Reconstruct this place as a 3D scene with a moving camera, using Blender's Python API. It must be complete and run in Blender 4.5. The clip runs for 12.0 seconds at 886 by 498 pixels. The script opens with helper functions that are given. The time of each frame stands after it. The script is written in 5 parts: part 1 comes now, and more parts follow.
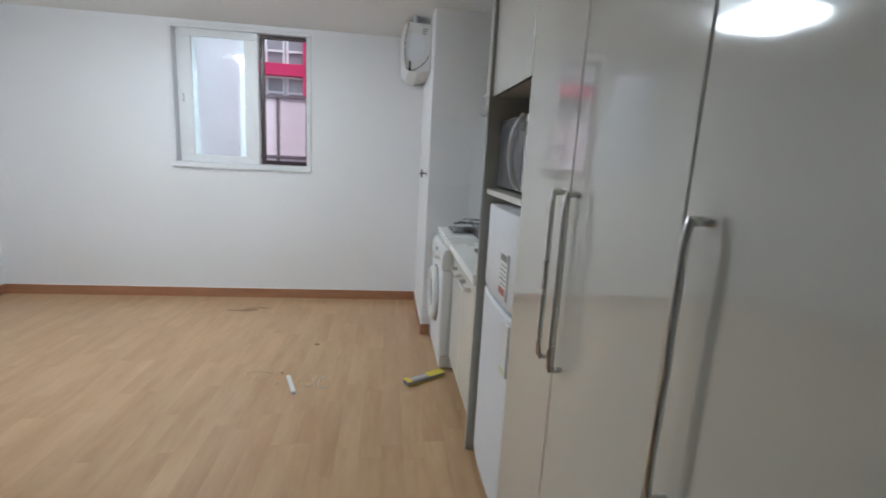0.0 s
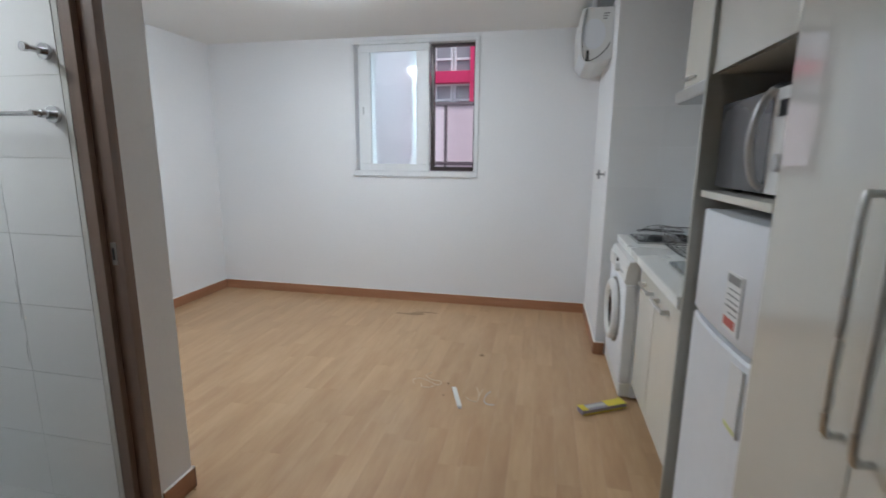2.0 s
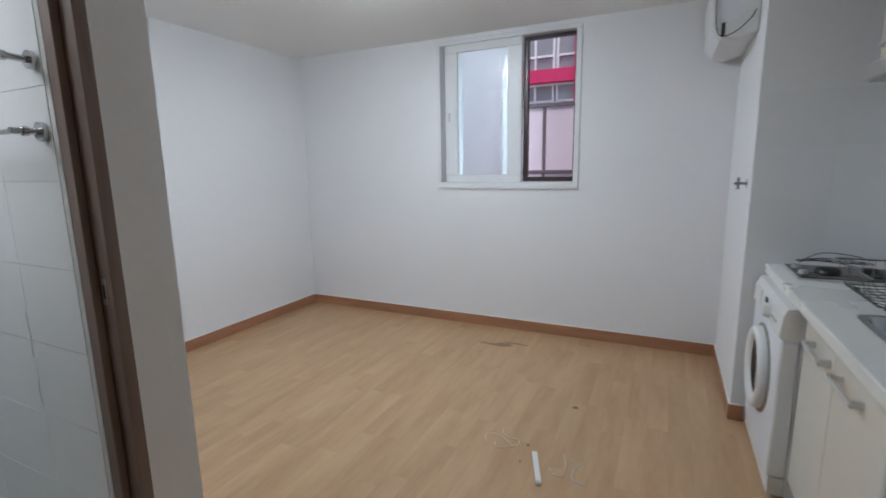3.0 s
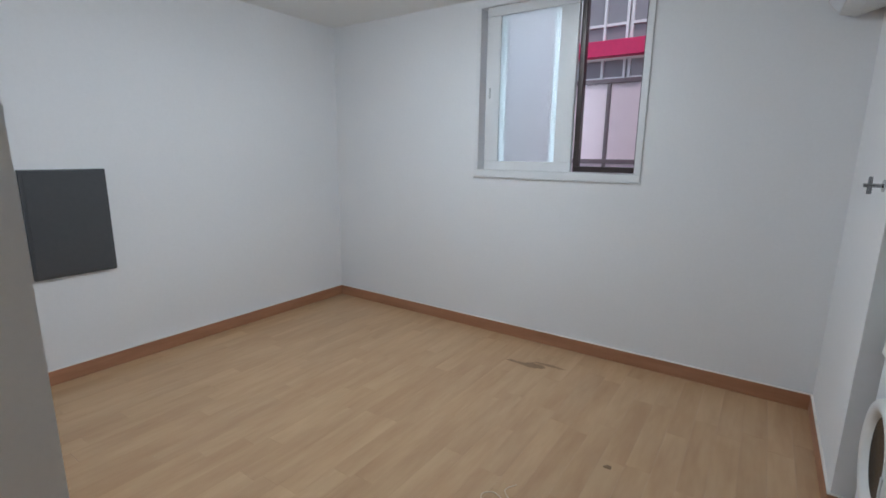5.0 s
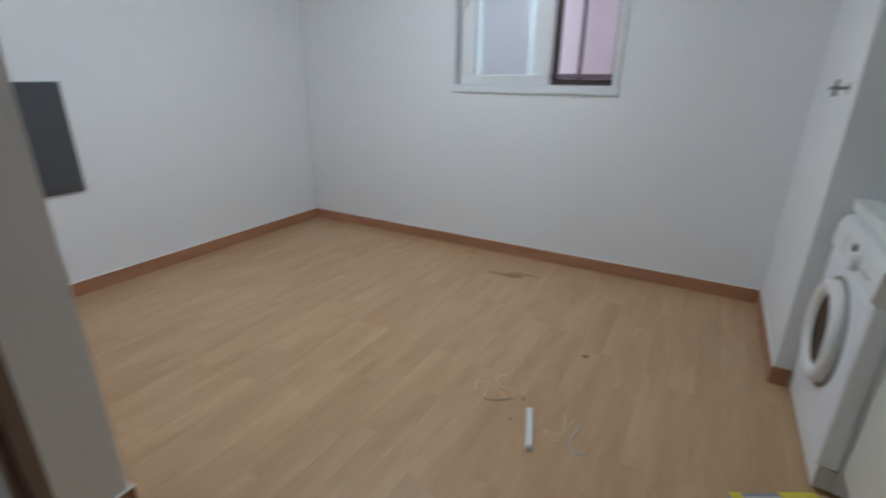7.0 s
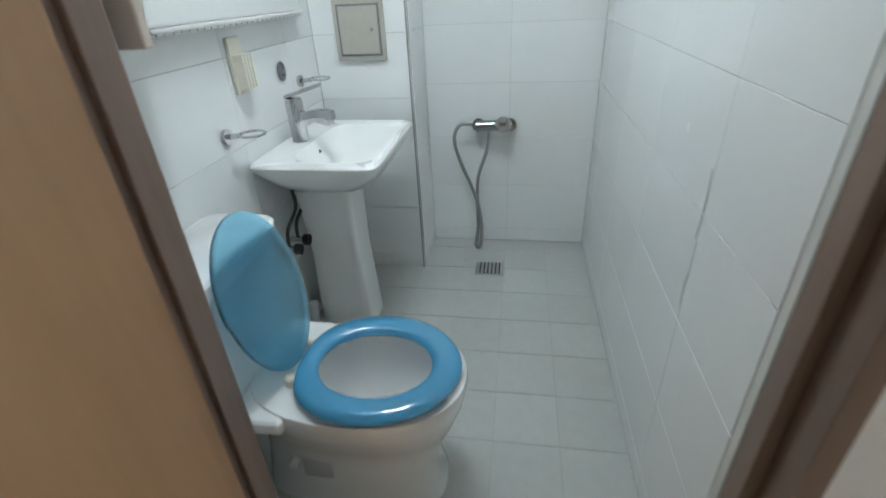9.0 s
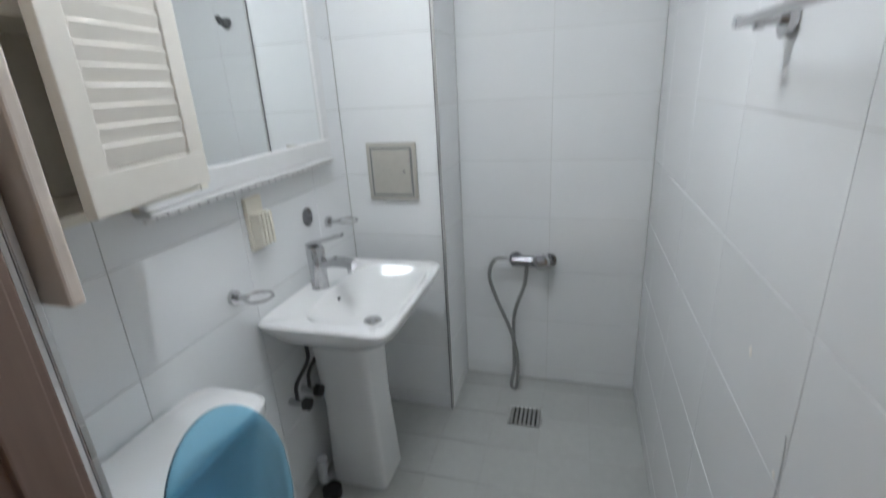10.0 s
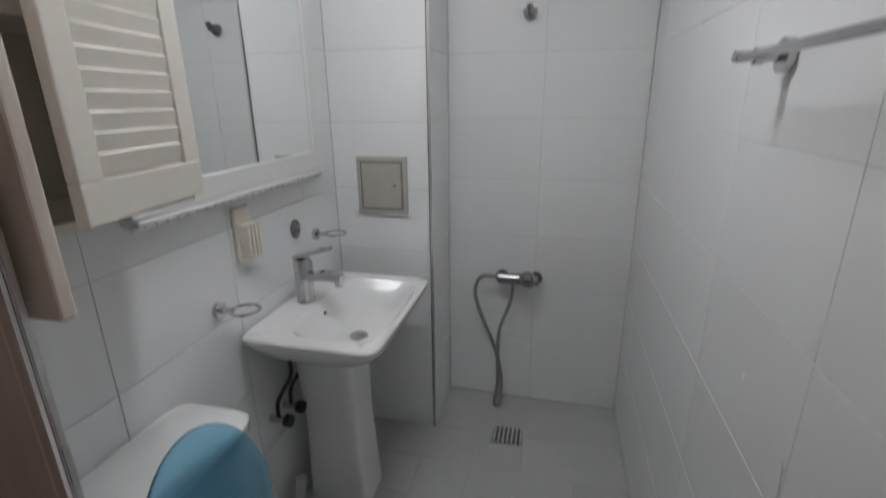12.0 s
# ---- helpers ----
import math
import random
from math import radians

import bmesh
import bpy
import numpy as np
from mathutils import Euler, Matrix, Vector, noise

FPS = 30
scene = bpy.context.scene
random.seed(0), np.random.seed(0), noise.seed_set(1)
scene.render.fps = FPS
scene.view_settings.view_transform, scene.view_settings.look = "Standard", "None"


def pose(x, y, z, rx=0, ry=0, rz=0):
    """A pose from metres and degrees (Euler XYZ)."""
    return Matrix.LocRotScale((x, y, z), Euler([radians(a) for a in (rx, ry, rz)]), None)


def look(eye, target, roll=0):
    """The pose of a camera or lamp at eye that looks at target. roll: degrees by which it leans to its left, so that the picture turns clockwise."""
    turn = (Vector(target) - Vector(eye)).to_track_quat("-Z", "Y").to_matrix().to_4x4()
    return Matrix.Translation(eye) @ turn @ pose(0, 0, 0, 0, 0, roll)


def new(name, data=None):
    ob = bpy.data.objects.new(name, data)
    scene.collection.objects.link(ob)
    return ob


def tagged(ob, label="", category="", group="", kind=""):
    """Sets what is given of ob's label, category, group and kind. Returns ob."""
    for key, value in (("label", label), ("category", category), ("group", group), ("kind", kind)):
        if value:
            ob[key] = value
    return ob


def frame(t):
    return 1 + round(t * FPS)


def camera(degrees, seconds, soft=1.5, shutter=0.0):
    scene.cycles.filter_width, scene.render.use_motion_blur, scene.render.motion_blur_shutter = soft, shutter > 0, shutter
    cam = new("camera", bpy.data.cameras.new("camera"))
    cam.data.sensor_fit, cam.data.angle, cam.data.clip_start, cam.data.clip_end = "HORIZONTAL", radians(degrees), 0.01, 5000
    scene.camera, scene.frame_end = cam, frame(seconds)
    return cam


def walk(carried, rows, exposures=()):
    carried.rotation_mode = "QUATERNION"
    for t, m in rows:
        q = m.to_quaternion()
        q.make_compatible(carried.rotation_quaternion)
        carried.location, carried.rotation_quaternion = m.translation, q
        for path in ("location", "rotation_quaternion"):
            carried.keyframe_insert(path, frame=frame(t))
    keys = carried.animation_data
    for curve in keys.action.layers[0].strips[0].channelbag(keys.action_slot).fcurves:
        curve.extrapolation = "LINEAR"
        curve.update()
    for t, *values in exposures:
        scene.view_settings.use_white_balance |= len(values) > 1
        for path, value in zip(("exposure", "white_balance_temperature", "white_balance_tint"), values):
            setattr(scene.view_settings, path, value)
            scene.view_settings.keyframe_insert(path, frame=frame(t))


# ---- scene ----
cam = camera(86.9, 12.0, 1.6, 0.5)
PATH = [
    (0, (0.341, 0.203, 1.345), (0.59, 2.151, 0.967), 3.1),
    (0.5, (0.314, 0.221, 1.35), (0.374, 2.186, 0.987), 2.4),
    (1, (0.292, 0.227, 1.347), (0.191, 2.189, 0.973), 2.3),
    (1.5, (0.277, 0.288, 1.331), (0.045, 2.237, 0.946), 1.7),
    (2, (0.243, 0.422, 1.332), (-0.164, 2.342, 0.948), 0.5),
    (2.5, (0.291, 0.707, 1.344), (-0.363, 2.562, 0.985), -0.3),
    (3, (0.281, 0.932, 1.342), (-0.572, 2.707, 0.994), -1.0),
    (3.5, (0.221, 1.157, 1.333), (-0.779, 2.854, 0.988), -0.8),
    (3.7, (0.228, 1.25, 1.31), (-0.842, 2.906, 0.971), -0.5),
    (5.3, (0.307, 1.554, 1.338), (-0.794, 3.164, 0.897), 0.5),
    (5.5, (0.271, 1.562, 1.36), (-0.704, 3.237, 0.866), -0.4),
    (6, (0.274, 1.484, 1.332), (-0.481, 3.256, 0.793), -0.8),
    (6.5, (0.257, 1.419, 1.311), (-0.455, 3.194, 0.724), -0.4),
    (7, (0.24, 1.399, 1.253), (-0.686, 3.033, 0.564), 0.6),
    (7.2, (0.213, 1.367, 1.238), (-0.892, 2.864, 0.504), 0.6),
    (8.8, (-0.563, 1.303, 1.210), (-2.288, 1.048, 0.230), -2.7),
    (9, (-0.646, 1.287, 1.222), (-2.363, 0.988, 0.240), -2.9),
    (9.5, (-0.812, 1.346, 1.268), (-2.551, 0.927, 0.372), -3.6),
    (10, (-0.902, 1.350, 1.386), (-2.712, 0.812, 0.728), -3.2),
    (10.5, (-0.900, 1.319, 1.497), (-2.797, 0.768, 1.179), -2),
    (11, (-0.873, 1.299, 1.543), (-2.804, 0.807, 1.366), -0.9),
    (11.5, (-0.906, 1.302, 1.471), (-2.817, 0.814, 1.144), -0.3),
    (12, (-0.901, 1.310, 1.394), (-2.753, 0.860, 0.787), -0.7),
]
EXPOSURES = [(0, 0.18, 6400, 13), (0.5, 0.1, 6400, 13), (2.0, 0.04, 6400, 14), (3.5, -0.13, 6250, 15), (6.0, -0.28, 6250, 13), (7.2, -0.3, 6250, 13), (8.8, 0.62, 6150, 7), (9.5, 0.56, 6350, 8),
             (10.0, 0.25, 6400, 16), (10.5, -0.18, 6750, 19), (11.0, -0.42, 6850, 20), (11.5, -0.47, 6700, 21), (12.0, -0.36, 6750, 20)]
walk(cam, [(t, look(eye, target, roll)) for t, eye, target, roll in PATH], EXPOSURES)

# ---- light ----
world = bpy.data.worlds.new("world")
scene.world = world
world.use_nodes = True
sky = world.node_tree.nodes.new("ShaderNodeTexSky")
sky.sky_type, sky.sun_disc = "NISHITA", False
sky.sun_elevation, sky.sun_rotation = radians(50), radians(160)
world.node_tree.links.new(sky.outputs[0], world.node_tree.nodes["Background"].inputs[0])
world.node_tree.nodes["Background"].inputs[1].default_value = 0.15
sun = new("sun", bpy.data.lights.new("sun", "SUN"))
sun.data.energy, sun.data.angle, sun.data.color = 2.0, radians(12), (1.0, 0.97, 0.93)
sun.matrix_world = look((0, 0, 9), (-1.0, 4.2, 0))

ROOM_LAMP, BATH_LAMP = 46.0, 52.0


# ---- materials ----
def material(name, colour, rough=0.5, metal=0.0, vary=0.06, grain=40.0, bump=0.0, bump_scale=200.0, coat=0.0, per_piece=0.0, stain=None):
    """Colour with fine and broad variation, uneven gloss and relief."""
    m = bpy.data.materials.new(name)
    m.use_nodes = True
    nt = m.node_tree
    n, link = nt.nodes, nt.links.new
    b = n["Principled BSDF"]
    b.inputs["Metallic"].default_value = metal
    b.inputs["Coat Weight"].default_value = coat
    b.inputs["Coat Roughness"].default_value = 0.05
    geo = n.new("ShaderNodeNewGeometry")
    fine, broad = n.new("ShaderNodeTexNoise"), n.new("ShaderNodeTexNoise")
    fine.inputs["Scale"].default_value, broad.inputs["Scale"].default_value = grain, 1.7
    fine.inputs["Detail"].default_value, broad.inputs["Detail"].default_value = 4, 3
    for t in (fine, broad):
        link(geo.outputs["Position"], t.inputs["Vector"])
    add = n.new("ShaderNodeMath")
    add.operation = "ADD"
    link(fine.outputs[0], add.inputs[0])
    link(broad.outputs[0], add.inputs[1])
    ramp = n.new("ShaderNodeMapRange")
    ramp.inputs[1].default_value, ramp.inputs[2].default_value = 0.6, 1.4
    ramp.inputs[3].default_value, ramp.inputs[4].default_value = 1 - vary, 1 + vary
    link(add.outputs[0], ramp.inputs[0])
    last = ramp.outputs[0]
    if per_piece:
        info = n.new("ShaderNodeObjectInfo")
        each = n.new("ShaderNodeMapRange")
        each.inputs[3].default_value, each.inputs[4].default_value = 1 - per_piece, 1 + per_piece
        link(info.outputs["Random"], each.inputs[0])
        both = n.new("ShaderNodeMath")
        both.operation = "MULTIPLY"
        link(last, both.inputs[0])
        link(each.outputs[0], both.inputs[1])
        last = both.outputs[0]
    mul = n.new("ShaderNodeVectorMath")
    mul.operation = "SCALE"
    mul.inputs[0].default_value = colour
    link(last, mul.inputs["Scale"])
    out = mul.outputs[0]
    if stain:
        spot = n.new("ShaderNodeTexNoise")
        spot.inputs["Scale"].default_value, spot.inputs["Detail"].default_value = stain[1], 6
        link(geo.outputs["Position"], spot.inputs["Vector"])
        edge = n.new("ShaderNodeMapRange")
        edge.inputs[1].default_value, edge.inputs[2].default_value = stain[2], stain[2] + 0.12
        edge.inputs[4].default_value = stain[3]
        link(spot.outputs[0], edge.inputs[0])
        mix = n.new("ShaderNodeMix")
        mix.data_type = "RGBA"
        link(edge.outputs[0], mix.inputs["Factor"])
        link(out, mix.inputs["A"])
        mix.inputs["B"].default_value = (*stain[0], 1)
        out = mix.outputs["Result"]
    link(out, b.inputs["Base Color"])
    gloss = n.new("ShaderNodeMapRange")
    gloss.inputs[1].default_value, gloss.inputs[2].default_value = 0.3, 0.7
    gloss.inputs[3].default_value, gloss.inputs[4].default_value = rough * 0.85, min(1, rough * 1.15)
    link(broad.outputs[0], gloss.inputs[0])
    link(gloss.outputs[0], b.inputs["Roughness"])
    if bump:
        rel = n.new("ShaderNodeTexNoise")
        rel.inputs["Scale"].default_value, rel.inputs["Detail"].default_value = bump_scale, 3
        link(geo.outputs["Position"], rel.inputs["Vector"])
        bp = n.new("ShaderNodeBump")
        bp.inputs["Strength"].default_value, bp.inputs["Distance"].default_value = bump, 0.002
        link(rel.outputs[0], bp.inputs["Height"])
        link(bp.outputs[0], b.inputs["Normal"])
    return m


def wood(name, light, dark, rough=0.4, along=(9.0, 0.7, 9.0), per_piece=0.0, bump=0.15, coat=0.0):
    """Wood grain stretched along one axis."""
    m = bpy.data.materials.new(name)
    m.use_nodes = True
    nt = m.node_tree
    n, link = nt.nodes, nt.links.new
    b = n["Principled BSDF"]
    geo = n.new("ShaderNodeNewGeometry")
    info = n.new("ShaderNodeObjectInfo")
    shift = n.new("ShaderNodeVectorMath")
    shift.operation = "SCALE"
    shift.inputs[0].default_value = (3.1, 7.7, 5.3)
    link(info.outputs["Random"], shift.inputs["Scale"])
    put = n.new("ShaderNodeVectorMath")
    put.operation = "ADD"
    link(geo.outputs["Position"], put.inputs[0])
    link(shift.outputs[0], put.inputs[1])
    sc = n.new("ShaderNodeVectorMath")
    sc.operation = "MULTIPLY"
    sc.inputs[1].default_value = along
    link(put.outputs[0], sc.inputs[0])
    streak, fine = n.new("ShaderNodeTexNoise"), n.new("ShaderNodeTexNoise")
    streak.inputs["Scale"].default_value, streak.inputs["Detail"].default_value = 1.6, 3
    fine.inputs["Scale"].default_value, fine.inputs["Detail"].default_value = 9.0, 5
    link(sc.outputs[0], streak.inputs["Vector"])
    link(sc.outputs[0], fine.inputs["Vector"])
    add = n.new("ShaderNodeMath")
    add.operation = "MULTIPLY_ADD"
    link(fine.outputs[0], add.inputs[0])
    add.inputs[1].default_value = 0.35
    link(streak.outputs[0], add.inputs[2])
    rng = n.new("ShaderNodeMapRange")
    rng.inputs[1].default_value, rng.inputs[2].default_value = 0.45, 0.9
    link(add.outputs[0], rng.inputs[0])
    mix = n.new("ShaderNodeMix")
    mix.data_type = "RGBA"
    link(rng.outputs[0], mix.inputs["Factor"])
    mix.inputs["A"].default_value, mix.inputs["B"].default_value = (*light, 1), (*dark, 1)
    each = n.new("ShaderNodeMapRange")
    each.inputs[3].default_value, each.inputs[4].default_value = 1 - per_piece, 1 + per_piece
    link(info.outputs["Random"], each.inputs[0])
    mul = n.new("ShaderNodeVectorMath")
    mul.operation = "SCALE"
    link(mix.outputs["Result"], mul.inputs[0])
    link(each.outputs[0], mul.inputs["Scale"])
    link(mul.outputs[0], b.inputs["Base Color"])
    b.inputs["Roughness"].default_value = rough
    b.inputs["Coat Weight"].default_value = coat
    b.inputs["Coat Roughness"].default_value = 0.3
    bp = n.new("ShaderNodeBump")
    bp.inputs["Strength"].default_value, bp.inputs["Distance"].default_value = bump, 0.001
    link(fine.outputs[0], bp.inputs["Height"])
    link(bp.outputs[0], b.inputs["Normal"])
    return m


def glass(name, colour=(1, 1, 1), rough=0.0):
    m = bpy.data.materials.new(name)
    m.use_nodes = True
    b = m.node_tree.nodes["Principled BSDF"]
    b.inputs["Base Color"].default_value = (*colour, 1)
    b.inputs["Transmission Weight"].default_value = 1
    b.inputs["Roughness"].default_value = rough
    b.inputs["IOR"].default_value = 1.45
    return m


def glow(name, colour, strength):
    m = bpy.data.materials.new(name)
    m.use_nodes = True
    b = m.node_tree.nodes["Principled BSDF"]
    b.inputs["Base Color"].default_value = (*colour, 1)
    b.inputs["Emission Color"].default_value = (*colour, 1)
    b.inputs["Emission Strength"].default_value = strength
    return m


WALLPAPER = material("wallpaper", (0.83, 0.83, 0.84), 0.75, vary=0.02, grain=60, bump=0.25, bump_scale=350)
CEILING = material("ceiling_paper", (0.84, 0.84, 0.83), 0.8, vary=0.02, grain=50, bump=0.2, bump_scale=260)
SKIRTING = wood("skirting_wood", (0.44, 0.215, 0.12), (0.35, 0.16, 0.085), 0.4, (1.5, 1.5, 14))
PLANK = wood("vinyl_plank", (0.56, 0.365, 0.205), (0.445, 0.265, 0.138), 0.33, (5.5, 0.9, 9), per_piece=0.035, bump=0.05)
UNDERFLOOR = material("underfloor", (0.42, 0.27, 0.15), 0.6)
GLOSS_PANEL = material("gloss_panel", (0.67, 0.665, 0.61), 0.09, vary=0.015, grain=4, coat=1.0, bump=0.006, bump_scale=6)
CARCASE = material("grey_carcase", (0.42, 0.42, 0.39), 0.5, vary=0.04)
CARCASE_IN = material("niche_board", (0.44, 0.44, 0.41), 0.55, vary=0.05)
CABINET_PANEL = material("cream_panel", (0.74, 0.72, 0.65), 0.22, vary=0.02, grain=6)
WORKTOP = material("worktop", (0.82, 0.82, 0.79), 0.3, vary=0.03, grain=160)
DARK_CHROME = material("dark_chrome", (0.30, 0.30, 0.31), 0.16, 1.0, vary=0.06)
CHROME = material("chrome", (0.56, 0.56, 0.57), 0.12, 1.0, vary=0.03)
BRUSHED = material("brushed_steel", (0.70, 0.70, 0.69), 0.30, 1.0, vary=0.06, grain=90)
STEEL_SINK = material("sink_steel", (0.5, 0.51, 0.51), 0.25, 1.0, vary=0.08, grain=70)
WHITE_ENAMEL = material("white_enamel", (0.80, 0.82, 0.86), 0.42, vary=0.02, grain=20)
WHITE_PLASTIC = material("white_plastic", (0.78, 0.78, 0.77), 0.4, vary=0.03, grain=30)
GREY_PLASTIC = material("grey_plastic", (0.52, 0.53, 0.54), 0.4, vary=0.03)
BLACK_GLASS = material("black_glass", (0.025, 0.025, 0.028), 0.08, vary=0.1)
OVEN_GLASS = material("oven_glass", (0.075, 0.075, 0.08), 0.28, vary=0.08)
BLACK_PLASTIC = material("black_plastic", (0.02, 0.02, 0.02), 0.45, vary=0.1)
SILVER_PLASTIC = material("silver_plastic", (0.50, 0.50, 0.51), 0.3, 0.5, vary=0.05)
PVC = material("window_pvc", (0.80, 0.81, 0.82), 0.35, vary=0.02)
BROWN_ALU = material("brown_aluminium", (0.055, 0.038, 0.036), 0.35, 0.3, vary=0.1)
FROSTED = glass("frosted_glass", (0.90, 0.98, 1.0), 0.42)
CLEAR = glass("clear_glass", (1, 1, 1), 0.0)
WALL_TILE = material("wall_tile", (0.80, 0.81, 0.81), 0.09, vary=0.02, grain=5, per_piece=0.02, bump=0.03, bump_scale=14)
KITCHEN_TILE = material("kitchen_tile", (0.84, 0.85, 0.86), 0.2, vary=0.02, grain=5, per_piece=0.02)
PALE_GROUT = material("pale_grout", (0.62, 0.62, 0.60), 0.9, vary=0.12, grain=6)
GROUT = material("grout", (0.50, 0.50, 0.48), 0.9, vary=0.1)
KITCHEN_GROUT = material("kitchen_grout", (0.46, 0.47, 0.48), 0.9, vary=0.1)
FLOOR_TILE = material("bath_floor_tile", (0.47, 0.48, 0.46), 0.42, vary=0.06, grain=30, per_piece=0.03, bump=0.1, stain=((0.40, 0.37, 0.30), 2.2, 0.62, 0.35))
FLOOR_GROUT = material("floor_grout", (0.43, 0.43, 0.405), 0.9, vary=0.15)
JAMB_WOOD = wood("jamb_film", (0.235, 0.165, 0.13), (0.17, 0.115, 0.09), 0.45, (9, 9, 0.7))
DOOR_WOOD = wood("door_film", (0.33, 0.19, 0.098), (0.26, 0.145, 0.073), 0.45, (8, 8, 0.6))
CERAMIC = material("ceramic", (0.83, 0.83, 0.82), 0.08, vary=0.015, grain=5, coat=0.5)
BLUE_SEAT = material("blue_seat_plastic", (0.065, 0.27, 0.46), 0.16, vary=0.05, grain=8, coat=0.4)
BLUE_LID = material("blue_lid_plastic", (0.33, 0.67, 0.86), 0.22, vary=0.05, grain=8)
BLUE_LID.node_tree.nodes["Principled BSDF"].inputs["Transmission Weight"].default_value = 0.93
IVORY_WHITE = material("ivory_white_plastic", (0.70, 0.70, 0.69), 0.35, vary=0.03, grain=25)
IVORY = material("ivory_plastic", (0.76, 0.72, 0.62), 0.4, vary=0.04)
LOUVRE = material("ivory_louvre", (0.70, 0.665, 0.60), 0.4, vary=0.03)
SIDE_BOARD = material("faded_side_board", (0.68, 0.60, 0.53), 0.45, vary=0.05)
MIRROR = material("mirror", (0.88, 0.90, 0.90), 0.01, 1.0, vary=0.0)
RUBBER = material("rubber", (0.03, 0.03, 0.03), 0.6)
YELLOW = material("yellow_card", (0.72, 0.60, 0.06), 0.4, vary=0.05)
VIOLET = material("grey_violet_card", (0.30, 0.28, 0.36), 0.4, vary=0.08)
CREAM_CORD = material("cream_cord", (0.66, 0.53, 0.38), 0.6)
GREEN_INK = material("green_print", (0.62, 0.66, 0.30), 0.5)
RED_INK = material("red_print", (0.50, 0.10, 0.08), 0.5)
EDGE_HIGHLIGHT_FILLER = material("edge_highlight_filler", (0.82, 0.78, 0.72), 0.5)
GREY_INK_SHADE = material("grey_print_shade", (0.22, 0.22, 0.22), 0.5)
PAPER = material("label_paper", (0.80, 0.80, 0.80), 0.5, vary=0.02)
PANEL_GREY = material("dark_panel", (0.075, 0.078, 0.085), 0.35, vary=0.08)
VENT_GAP_SHADE = material("vent_plastic_gap_shade", (0.28, 0.26, 0.24), 0.5)
DIRT = material("floor_dirt", (0.24, 0.145, 0.07), 0.6, vary=0.2)
PINK_PANEL = material("pink_panel", (0.80, 0.68, 0.75), 0.35, vary=0.06, grain=3)
PINK_WALL = material("pale_render", (0.78, 0.78, 0.80), 0.8, vary=0.1, grain=8, bump=0.3)
RED_STEEL = material("red_steel", (0.72, 0.035, 0.14), 0.4, vary=0.08)
FAR_GLASS = material("far_window", (0.30, 0.29, 0.31), 0.2, vary=0.15, grain=4)
MAUVE_STEEL = material("mauve_steel", (0.17, 0.13, 0.15), 0.4, vary=0.1)
CONCRETE = material("concrete", (0.34, 0.33, 0.31), 0.85, vary=0.12, bump=0.3)
ROOM_GLOW = glow("room_diffuser", (0.80, 0.93, 1.0), ROOM_LAMP)
BATH_GLOW = glow("bath_diffuser", (0.88, 0.97, 1.0), BATH_LAMP)


# ---- mesh helpers ----
def box(bm, x0, x1, y0, y1, z0, z1, bevel=0.0, segments=2):
    """A box, with rounded edges if bevel is given."""
    made = bmesh.ops.create_cube(bm, size=1)["verts"]
    bmesh.ops.transform(bm, matrix=Matrix.Translation(((x0 + x1) / 2, (y0 + y1) / 2, (z0 + z1) / 2)) @ Matrix.Diagonal((x1 - x0, y1 - y0, z1 - z0, 1)), verts=made)
    if bevel:
        edges = list({e for v in made for e in v.link_edges})
        bmesh.ops.bevel(bm, geom=edges, offset=bevel, segments=segments, affect="EDGES", profile=0.6)
    return bm


def rod(bm, a, b, r, r2=None, sides=16):
    """A round bar from a to b."""
    a, b = Vector(a), Vector(b)
    d = b - a
    m = Matrix.Translation((a + b) / 2) @ d.to_track_quat("Z", "Y").to_matrix().to_4x4()
    bmesh.ops.create_cone(bm, cap_ends=True, segments=sides, radius1=r, radius2=r if r2 is None else r2, depth=d.length, matrix=m)
    return bm


def tube(bm, points, r, sides=8):
    """A bent round bar through points."""
    pts = [Vector(p) for p in points]
    rings = []
    for i, p in enumerate(pts):
        d = (pts[min(i + 1, len(pts) - 1)] - pts[max(i - 1, 0)]).normalized()
        q = d.to_track_quat("Z", "Y")
        rings.append([bm.verts.new(p + q @ Vector((r * math.cos(2 * math.pi * k / sides), r * math.sin(2 * math.pi * k / sides), 0))) for k in range(sides)])
    for r0, r1 in zip(rings, rings[1:]):
        best = min(range(sides), key=lambda s: (r0[0].co - r1[s].co).length)
        for k in range(sides):
            bm.faces.new((r0[k], r0[(k + 1) % sides], r1[(k + 1 + best) % sides], r1[(k + best) % sides]))
    bm.faces.new(rings[0][::-1])
    bm.faces.new(rings[-1])
    return bm


def smooth_path(points, steps=6):
    """Points along a soft curve through the given ones."""
    p = [Vector(q) for q in points]
    p = [2 * p[0] - p[1], *p, 2 * p[-1] - p[-2]]
    out = []
    for a, b, c, d in zip(p, p[1:], p[2:], p[3:]):
        for k in range(steps):
            t = k / steps
            out.append(0.5 * (2 * b + (c - a) * t + (2 * a - 5 * b + 4 * c - d) * t * t + (3 * b - a - 3 * c + d) * t ** 3))
    return out + [p[-2]]


def loft(bm, rings, close_top=True, close_bottom=True):
    """Skin over rings of equal count."""
    vs = [[bm.verts.new(p) for p in ring] for ring in rings]
    n = len(vs[0])
    for a, b in zip(vs, vs[1:]):
        for k in range(n):
            bm.faces.new((a[k], a[(k + 1) % n], b[(k + 1) % n], b[k]))
    if close_bottom:
        bm.faces.new(vs[0][::-1])
    if close_top:
        bm.faces.new(vs[-1])
    return bm


